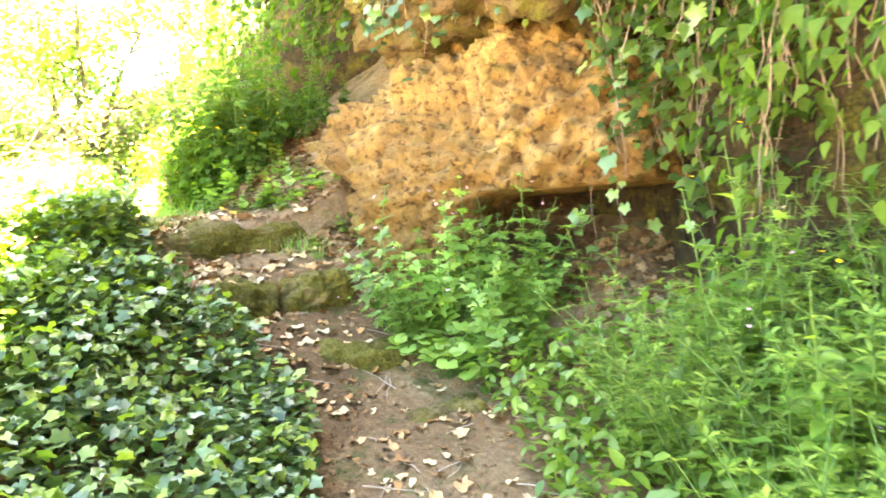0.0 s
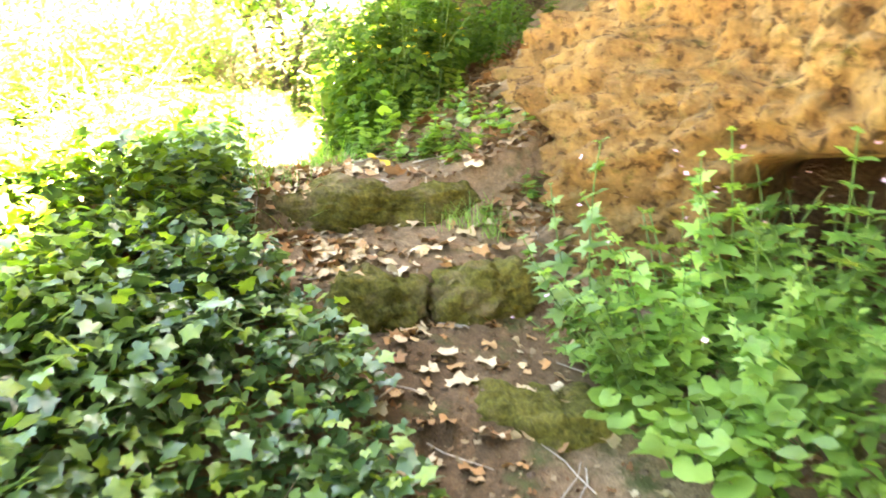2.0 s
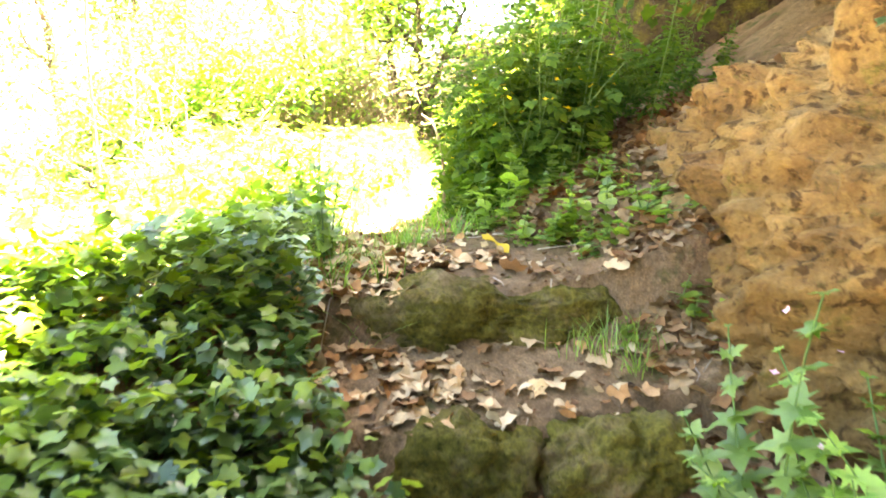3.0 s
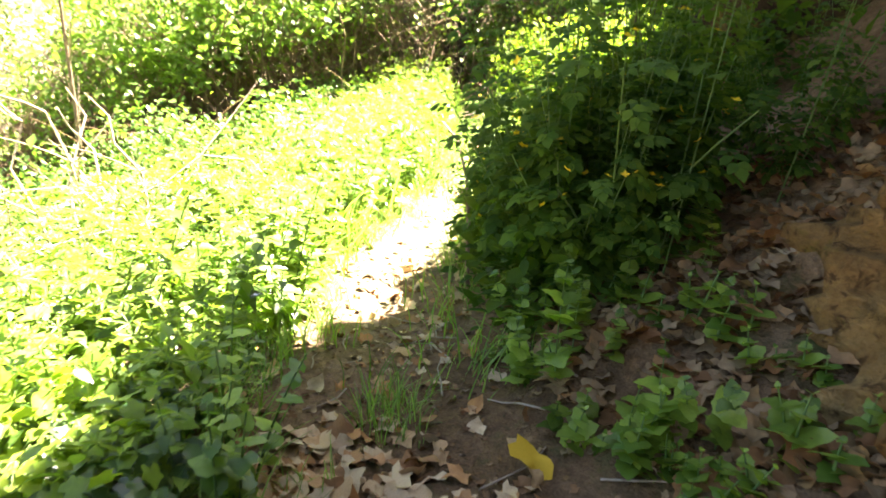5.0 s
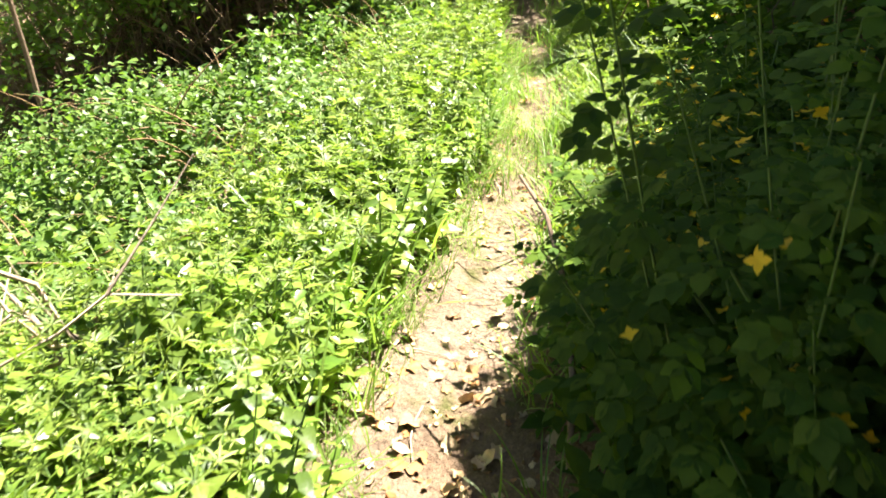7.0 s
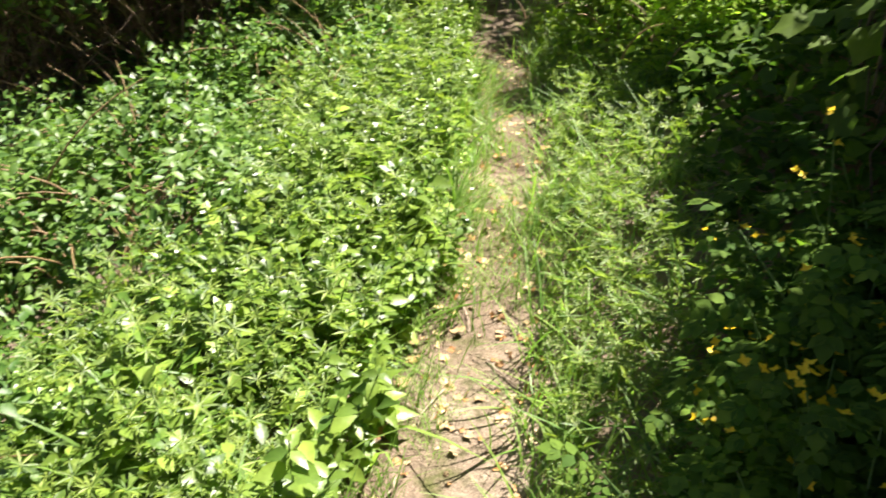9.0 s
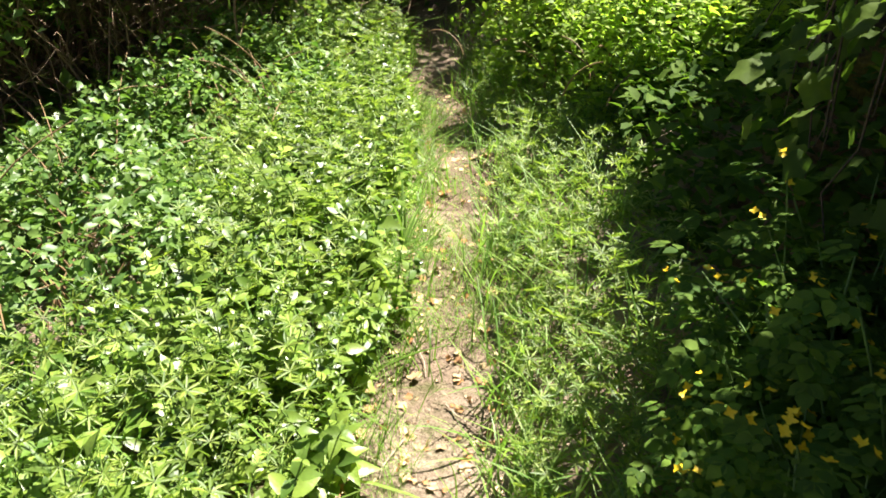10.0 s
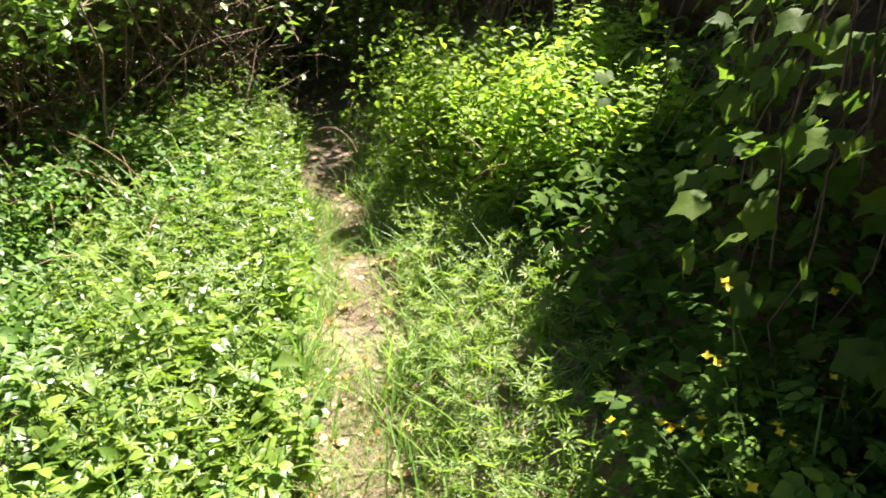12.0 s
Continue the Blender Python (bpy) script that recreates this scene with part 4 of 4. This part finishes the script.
stones = scatter((pb_v, pb_f), pp, P.uniform(0, 6.28, 900), P.uniform(-.3, .3, 900), P.uniform(-.3, .3, 900), .003 + .012 * P.uniform(0, 1, 900) ** 3)
tagged(part("gravel", stones, BANKROCK), "small stones and crumbs of earth on the path", "gravel", kind="stuff")
tw = []
for k in range(150):
    x, y = spots(1, -3.0, .3, 1.0, 7.0, lambda d, s, w, x, y: np.abs(d) < w + .35, P)[0]
    a, L = P.uniform(0, 6.28), P.uniform(.04, .2)
    pts = [(x + L * t * math.cos(a) + .01 * math.sin(5 * t + k), y + L * t * math.sin(a), gz(x + L * t * math.cos(a), y + L * t * math.sin(a)) + .008) for t in (0, .33, .66, 1)]
    tw.append(tube(pts, .003, .0015, 4))
tagged(part("twigs", join(tw), PALETWIG), "thin dry twigs and straws scattered on the ground", "twigs", kind="stuff")

# ground cover under the taller plants
G = np.random.default_rng(61)


def cover(name, label, n, box, keep, leaf, mat, lo, hi, high, category):
    p = np.array(spots(n, *box, keep, G))
    p = np.column_stack([p, ground(p[:, 0], p[:, 1]) + high * G.uniform(0, 1, n) ** 1.3])
    tagged(part(name, scatter(leaf, p, G.uniform(0, 6.28, n), G.normal(.1, .45, n), G.normal(0, .4, n), G.uniform(lo, hi, n)), mat), label, category, kind="stuff")


cover("meadow_undergrowth", "dense low green leaves under the meadow plants", 11000, (-6.5, -1.4, 3.3, 9.6), lambda d, s, w, x, y: (d > w + .03) & (s > S_STEP + .5) & (d - w < 3.4) & clear_of_brambles(x, y, -.15) & ((d - w < .95) | (d - w > 1.4) | (y > 6.7) | (y < 4.6)), SMALL_LEAF, NETTLE, .025, .06, .24, "undergrowth")
cover("meadow_undergrowth", "pale leaves among the meadow plants", 6000, (-6.5, -1.4, 3.3, 9.6), lambda d, s, w, x, y: (d > w + .05) & (s > S_STEP + .5) & (d - w < 3.0) & clear_of_brambles(x, y, -.15) & ((d - w < .95) | (d - w > 1.4) | (y > 6.7)), SMALL_LEAF, MUSTARD, .025, .055, .32, "undergrowth")
WHORL = scatter((DIAMOND[0] * np.array([.32, 1, 1]), DIAMOND[1]), np.zeros((7, 3)), np.arange(7) * .9, [.3] * 7, [0.0] * 7, [1.0] * 7)
cover("meadow_undergrowth", "fine whorled leaves standing among the meadow plants", 8000, (-5.6, -1.4, 3.4, 9.4), lambda d, s, w, x, y: (d > w + .05) & (s > S_STEP + .6) & (d - w < 2.2) & clear_of_brambles(x, y, -.15) & ((d - w < .95) | (d - w > 1.4) | (y > 6.7)), WHORL, CLEAVER, .02, .038, .45, "undergrowth")
def standing_grass(label, n, box, keep, lo, hi):
    p = np.array(spots(n, *box, keep, G))
    p = np.column_stack([p, ground(p[:, 0], p[:, 1])])
    narrow = (GRASS_BLADE[0] * np.array([.5, 1, 1]), GRASS_BLADE[1])
    tagged(part("grass", scatter(narrow, p, G.uniform(0, 6.28, n), G.normal(1.2, .2, n), G.normal(0, .5, n), G.uniform(lo, hi, n)), GRASS), label, "grass", kind="stuff")


standing_grass("long thin grass standing among the meadow plants", 1500, (-5.0, -1.5, 4.2, 9.3), lambda d, s, w, x, y: (d - w > .02) & (d - w < 1.1) & (s > S_STEP + .6), .16, .38)
standing_grass("short thin grass along the cliff side of the path", 2200, (-4.6, -1.6, 5.0, 9.0), lambda d, s, w, x, y: (-d - w > -.04) & (-d - w < .4), .07, .26)
standing_grass("thin short grass growing in the middle of the upper path", 2600, (-3.6, -2.2, 5.6, 8.0), lambda d, s, w, x, y: (np.abs(d) < w + .05) & (np.sin(5 * s) + .6 * np.sin(13 * s) + 6 * d > -.5 * ease(6.0, 6.4, y) * ease(7.6, 7.2, y)), .035, .10)
standing_grass("short grass leaning over the meadow edge of the path", 900, (-3.6, -1.6, 4.2, 8.6), lambda d, s, w, x, y: (d - w > -.05) & (d - w < .07) & (np.sin(9 * s) + np.sin(23 * s) > -.4), .05, .16)
standing_grass("short grass along the ivy beside the steps", 260, (-1.9, -1.2, 3.3, 4.3), lambda d, s, w, x, y: (d - w > -.04) & (d - w < .2), .06, .2)
cover("leaf_litter", "brown leaf litter in the hollow below the boulder", 700, (.0, 1.2, 2.7, 3.8), lambda d, s, w, x, y: (-d - w > .12), dead_leaf(2), LITTER, .03, .075, .015, "leaf litter")
cover("verge_undergrowth", "low fresh green leaves along the verge below the bank", 2600, (-4.2, -1.6, 5.2, 8.6), lambda d, s, w, x, y: (-d - w > .02) & (-d - w < .5), WHORL, CLEAVER, .02, .04, .2, "undergrowth")
cover("bank_undergrowth", "fresh green leaves beyond the ivy above the steps", 5000, (-3.8, -1.3, 2.0, 4.2), lambda d, s, w, x, y: (d - w > .55), SMALL_LEAF, FRESH, .03, .065, .22, "undergrowth")
# Past y 5.9 these dark leaves are added to darken bare ground in shade.
cover("bank_undergrowth", "low leaves covering the shaded bank, their green darkened to deepen its shade", 6500, (-4.0, -.6, 4.4, 9.0), lambda d, s, w, x, y: (-d - w > .05) & (-d - w < 1.3) & ((x < -1.35 - .2 * (y - 4.6)) | (y > 5.9)) & ((-d - w > .45) | (y < 5.3)), SMALL_LEAF, CELAND, .03, .09, .3, "undergrowth")
cover("bank_undergrowth", "low leaves on the bank beside the lower path", 6500, (.1, 1.5, .3, 2.95), lambda d, s, w, x, y: (-d - w > .03), SMALL_LEAF, MUSTARD, .03, .07, .2, "undergrowth")
cover("meadow_far", "sunlit rank green growth on the slope below the path", 16000, (-14, -2.0, 0.5, 12), lambda d, s, w, x, y: (d - w > 1.8) & (d - w < 9), DIAMOND, MUSTARD, .08, .17, .45, "undergrowth")
cover("leaf_litter", "small dry leaves strewn on the path and steps", 420, (-2.4, .4, .6, 5.2), lambda d, s, w, x, y: np.abs(d) < w + .15, dead_leaf(4), DRY, .025, .055, .008, "leaf litter")
cover("leaf_litter", "pale dry leaves heaped on the treads beside the ivy", 330, (-1.6, -.5, 3.15, 4.0), lambda d, s, w, x, y: (d > -.1) & (d < w + .18) & (G.uniform(0, 1, x.shape) < .25 + .75 * ease(0, .2, d)), dead_leaf(6), DRY, .03, .07, .012, "leaf litter")
cover("leaf_litter", "scraps of brown leaf and bark trodden into the steps", 1500, (-1.9, .4, 1.2, 4.6), lambda d, s, w, x, y: np.abs(d) < w + .12, dead_leaf(7), LITTER, .008, .026, .004, "leaf litter")
cover("leaf_litter", "pale scraps of leaf and straw on the upper path", 700, (-3.6, -1.5, 4.2, 8.6), lambda d, s, w, x, y: np.abs(d) < w + .04, dead_leaf(8), DRY, .012, .036, .006, "leaf litter")
cover("leaf_litter", "thick brown leaf litter at the foot of the boulder", 2200, (-1.3, .1, 3.3, 5.3), lambda d, s, w, x, y: (-d - w > .1) & (-d - w < 1.2), dead_leaf(3), LITTER, .035, .08, .02, "leaf litter")


# ---- brambles, scrub and trees ----
def bramble(center, radii, n, label, seed, name="bramble", mat=BRAMBLE, group="brambles in the meadow", reach=1.5):
    """A domed thicket: arching canes and three-part leaves on its surface."""
    r = np.random.default_rng(seed)
    cx, cy = center
    base = gz(cx, cy)
    ob = thing(name, label, "shrub", group)
    canes = []
    for k in range(30):
        a = r.uniform(0, 6.28)
        pts = arc((cx + r.normal(0, .2), cy + r.normal(0, .2), base - .05), a, radii[0] * reach * r.uniform(.5, .9), r.uniform(.1, .5), r.uniform(1.0, 2.2), 9)
        canes.append(tube(pts, .005, .002, 4))
    for c in canes:
        part("cane", c, REDSTEM, ob, "thin reddish arching cane")
    th, u = r.uniform(0, 6.28, n), r.uniform(.1, 1, n)
    rad = (1 - .35 * r.uniform(0, 1, n) ** 2) * (1 + .18 * np.sin(3 * th + 2) + .12 * np.sin(7 * th))
    ph = np.arccos(1 - u)
    p = np.column_stack([cx + radii[0] * rad * np.sin(ph) * np.cos(th), cy + radii[0] * rad * np.sin(ph) * np.sin(th), base + radii[1] * rad * np.cos(ph) + r.normal(0, .03, n)])
    part("leaves", scatter(SMALL_LEAF, p, r.uniform(0, 6.28, n), r.normal(.0, .45, n), r.normal(0, .4, n), r.uniform(.03, .052, n)), mat, ob)
    return ob


for k, (c, rr, n) in enumerate(BRAMBLES):
    bramble(c, rr, n * 5, "domed bramble thicket of small bright leaves, in sun", 70 + k)
for k, (c, rr, n) in enumerate((((-2.2, 7.85), (.45, .5), 3400), ((-2.68, 8.25), (.5, .52), 3900), ((-3.1, 8.95), (.5, .55), 3000))):
    bramble(c, rr, n, "rounded golden-green shrub beside the path, in full sun", 140 + k, "golden_shrub", YBUSH, "golden shrubs by the path", .8)


def scrub(name, label, line, n, height, seed, leaves=1500, mat=TWIG, lmat=BRAMBLE, thick=1.0, above=0.0):
    """A tangle of thin bare branches along a line, with few leaves."""
    r = np.random.default_rng(seed)
    line = np.array(line, float)
    ob = thing(name, label, "scrub", "scrub behind the meadow")
    tubes, ends = [], []
    for k in range(n):
        u = r.uniform(0, len(line) - 1.001)
        i = int(u)
        x, y = line[i] + (line[i + 1] - line[i]) * (u - i) + r.normal(0, .35, 2)
        a = r.uniform(0, 6.28)
        L = height * r.uniform(.4, 1.1)
        pts = arc((x, y, gz(x, y) - .05), a, L, r.uniform(0, .6), r.uniform(-.3, 1.6), 8)
        pts[1:] += r.normal(0, .03, (7, 3))
        tubes.append(tube(pts, thick * r.uniform(.004, .012), .002 * thick, 3))
        ends.append(pts[r.integers(3, 8)])
        for q in range(3):
            b = pts[r.integers(2, 7)]
            sp = arc(b, r.uniform(0, 6.28), L * r.uniform(.2, .45), r.uniform(.4, 1.3), r.uniform(-.5, .9), 5)
            tubes.append(tube(sp, .004, .0015, 3))
            ends.append(sp[-1])
    tagged(part("branchwork", join(tubes), mat, ob), kind="stuff")
    ends = np.array(ends)
    ends = ends[ends[:, 2] > ground(ends[:, 0], ends[:, 1]) + above]
    p = ends[r.integers(0, len(ends), leaves)] + r.normal(0, .1, (leaves, 3))
    part("leaves", scatter(DIAMOND, p, r.uniform(0, 6.28, leaves), r.normal(0, .5, leaves), r.normal(0, .5, leaves), r.uniform(.045, .09, leaves)), lmat, ob)
    return ob


scrub("scrub_hedge", "tangle of brown leafless scrub behind the meadow", [(-7.2, 7.4), (-6.3, 8.2), (-5.4, 8.8), (-4.7, 9.2)], 420, 1.9, 81, 2800, TWIG, MUSTARD)
scrub("scrub_hedge", "tangled brown thicket at the edge of the slope", [(-9.5, 4.5), (-8.2, 6.4), (-7.0, 7.6)], 320, 1.8, 82, 2600, TWIG, MUSTARD)
scrub("scrub_hedge", "dark undergrowth of thin stems below the trees", [(-5.2, 9.6), (-6.0, 10.6), (-4.4, 11.2), (-3.4, 10.6)], 300, 1.6, 83, 3000)
scrub("dead_branches", "heap of pale dead branches lying in the meadow", [(-3.0, 4.25), (-3.3, 4.5)], 12, .95, 84, 10, PALETWIG, BRAMBLE, 1.3)


def tree(place, height, label, seed, crown=(2.2, 2.4), n=5000, leaf=.13, stems=1, mat=None, low=.35, foot=None):
    """A tapered trunk that forks into limbs and twigs; leaves in clumps about their ends, with gaps."""
    r = np.random.default_rng(seed)
    x, y = place
    base = np.array([x, y, gz(x, y) - .1 if foot is None else foot])
    ob = thing("tree", label, "tree")
    trunks, limbs, ends = [], [], []
    for k in range(stems):
        off = np.array([r.normal(0, .12), r.normal(0, .12), 0]) if stems > 1 else np.zeros(3)
        a = r.uniform(0, 6.28)
        t = arc(base + off, a, height * .8 * r.uniform(.85, 1), r.uniform(.02, .12 if stems == 1 else .3), r.uniform(-.1, .35), 10)
        t[1:] += r.normal(0, .03, (9, 3))
        rad = .018 * height / (1 if stems == 1 else 1.8)
        trunks.append(tube(t, rad * 1.3, rad * .35, 8))
        for q in range(12 if stems == 1 else 7):
            i = int(r.integers(max(1, int(10 * low)), 10))
            l = arc(t[i], r.uniform(0, 6.28), crown[0] * r.uniform(.5, 1.1), r.uniform(.6, 1.4), r.uniform(-.5, .5), 7)
            l[1:] += r.normal(0, .05, (6, 3))
            limbs.append(tube(l, rad * .45, .006, 5))
            for w in range(4):
                s = arc(l[r.integers(2, 7)], r.uniform(0, 6.28), crown[0] * r.uniform(.2, .5), r.uniform(.4, 1.7), r.uniform(-.4, .8), 5)
                limbs.append(tube(s, .008, .003, 3))
                ends.append(s[-1])
                ends.append(s[2])
    part("trunk", join(trunks), BARK, ob)
    tagged(part("branchwork", join(limbs), BARK, ob), kind="stuff")
    ends = np.array(ends)
    c = ends[r.integers(0, len(ends), n)] + r.normal(0, 1, (n, 3)) * crown[0] * np.array([.16, .16, .11])
    part("crown", scatter(DIAMOND, c, r.uniform(0, 6.28, n), r.normal(-.3, .5, n), r.normal(0, .6, n), r.uniform(.6, 1.2, n) * leaf), mat or TREELEAF, ob)
    return ob


tree((-4.75, 9.85), 3.9, "dark many-stemmed tree leaning over the far path", 91, (1.0, 1.2), 5000, .10, 5, NETTLE, .3)
tree((-8.2, 12.6), 5.5, "leafy tree behind the brown scrub", 92, (2.0, 2.0), 6000, .11, 3, NETTLE, .15)
tree((-1.4, 13.2), 6.0, "shaded tree at the end of the path", 93, (2.2, 2.2), 6000, .12, 2, None, .1)
tree((-4.3, 14.2), 6.5, "shaded tree at the end of the path", 94, (2.3, 2.2), 6000, .12, 2, None, .1)
tree((-12.5, 13.0), 6.0, "pale sunlit tree on the far slope", 95, (2.3, 2.2), 6000, .12, 2, None, .15)
for k, (px_, py_, hh) in enumerate(((-17, 18, 9), (-20, 13, 9), (-12, 21, 10), (-24, 20, 11), (-5.5, 17, 9), (-22, 7, 9), (-1.5, 17, 9), (-29, 14, 11), (-17, 27, 11), (-19, 2, 8), (2.5, 16, 8))):
    tree((px_, py_), hh, "broad-leaved tree in the wood beyond the meadow", 100 + k, (3.0, 3.0), 3000, .2, 1, None, .12)
# leafy shrubs in the sun below the cliff end and under the wood
scrub("leafy_shrub", "sunlit leafy shrub at the turn of the path", [(-2.5, 9.7), (-2.9, 10.4), (-2.6, 11.0)], 130, 2.0, 120, 5200, TWIG, MUSTARD)
scrub("leafy_shrub", "shaded green undergrowth below the trees", [(-5.2, 10.9), (-4.2, 10.6), (-3.7, 11.3)], 90, 1.0, 121, 3500, TWIG, TREELEAF)
scrub("leafy_shrub", "green shrubs along the edge of the wood", [(-9, 12.5), (-12, 12), (-14.5, 9.5), (-16, 5), (-15, 1)], 260, 2.2, 122, 8000, TWIG, TREELEAF)

scrub("leafy_shrub", "sunlit pale green shrub growing through the brown scrub", [(-7.4, 8.3), (-6.4, 9.0), (-5.5, 9.6)], 150, 2.2, 123, 12000, TWIG, NETTLE)
scrub("leafy_shrub", "low green plants in shade where the path turns away", [(-4.9, 9.6), (-4.5, 10.2), (-3.6, 9.9)], 50, .8, 124, 2600, TWIG, NETTLE)

scrub("leafy_shrub", "pale sunlit leafy tops above the brown scrub", [(-6.9, 7.2), (-6.0, 7.8), (-5.4, 8.3)], 170, 2.3, 125, 16000, TWIG, FRESH, 1.0, .9)

# the brown ledge of rock that shows through the scrub
for c, sz, k in (((-8.3, 7.9), (1.3, .5, .38), 1), ((-8.5, 8.3), (1.4, .5, .34), 2), ((-7.3, 8.9), (1.1, .4, .36), 3)):
    tagged(part("rock", rock_blob((*c, gz(*c) + .2 + .45 * (k - 1)), sz, 2.3, 30 + k, 4, 3.0, .12, 1.5, .03), BANKROCK), "brown layered rock ledge behind the scrub", "rock", "rock ledges")

# single stalks
tagged(part("dry_stalk", tube([(-1.76, 4.86, gz(-1.76, 4.86)), (-1.78, 4.9, 1.0), (-1.83, 4.97, 1.15), (-1.92, 5.06, 1.26), (-2.02, 5.14, 1.30)], .008, .004, 6), TWIG), "dark arching dry stalk leaning over the path", "stalk")
sap = thing("sapling", "thin bare upright sapling in the meadow", "sapling")
sb = gz(-5.5, 6.1)
part("trunk", tube([(-5.5, 6.1, sb - .05), (-5.52, 6.12, sb + .9), (-5.55, 6.1, sb + 1.9), (-5.5, 6.14, sb + 3.4)], .02, .008, 6), TWIG, sap)
part("branch", tube([(-5.54, 6.1, sb + 1.9), (-5.8, 6.15, sb + 2.15), (-6.2, 6.2, sb + 2.0)], .009, .004, 5), PALETWIG, sap)
part("branch", tube([(-5.52, 6.12, sb + 1.3), (-5.3, 6.0, sb + 1.55), (-5.1, 5.9, sb + 1.6)], .008, .003, 5), PALETWIG, sap)
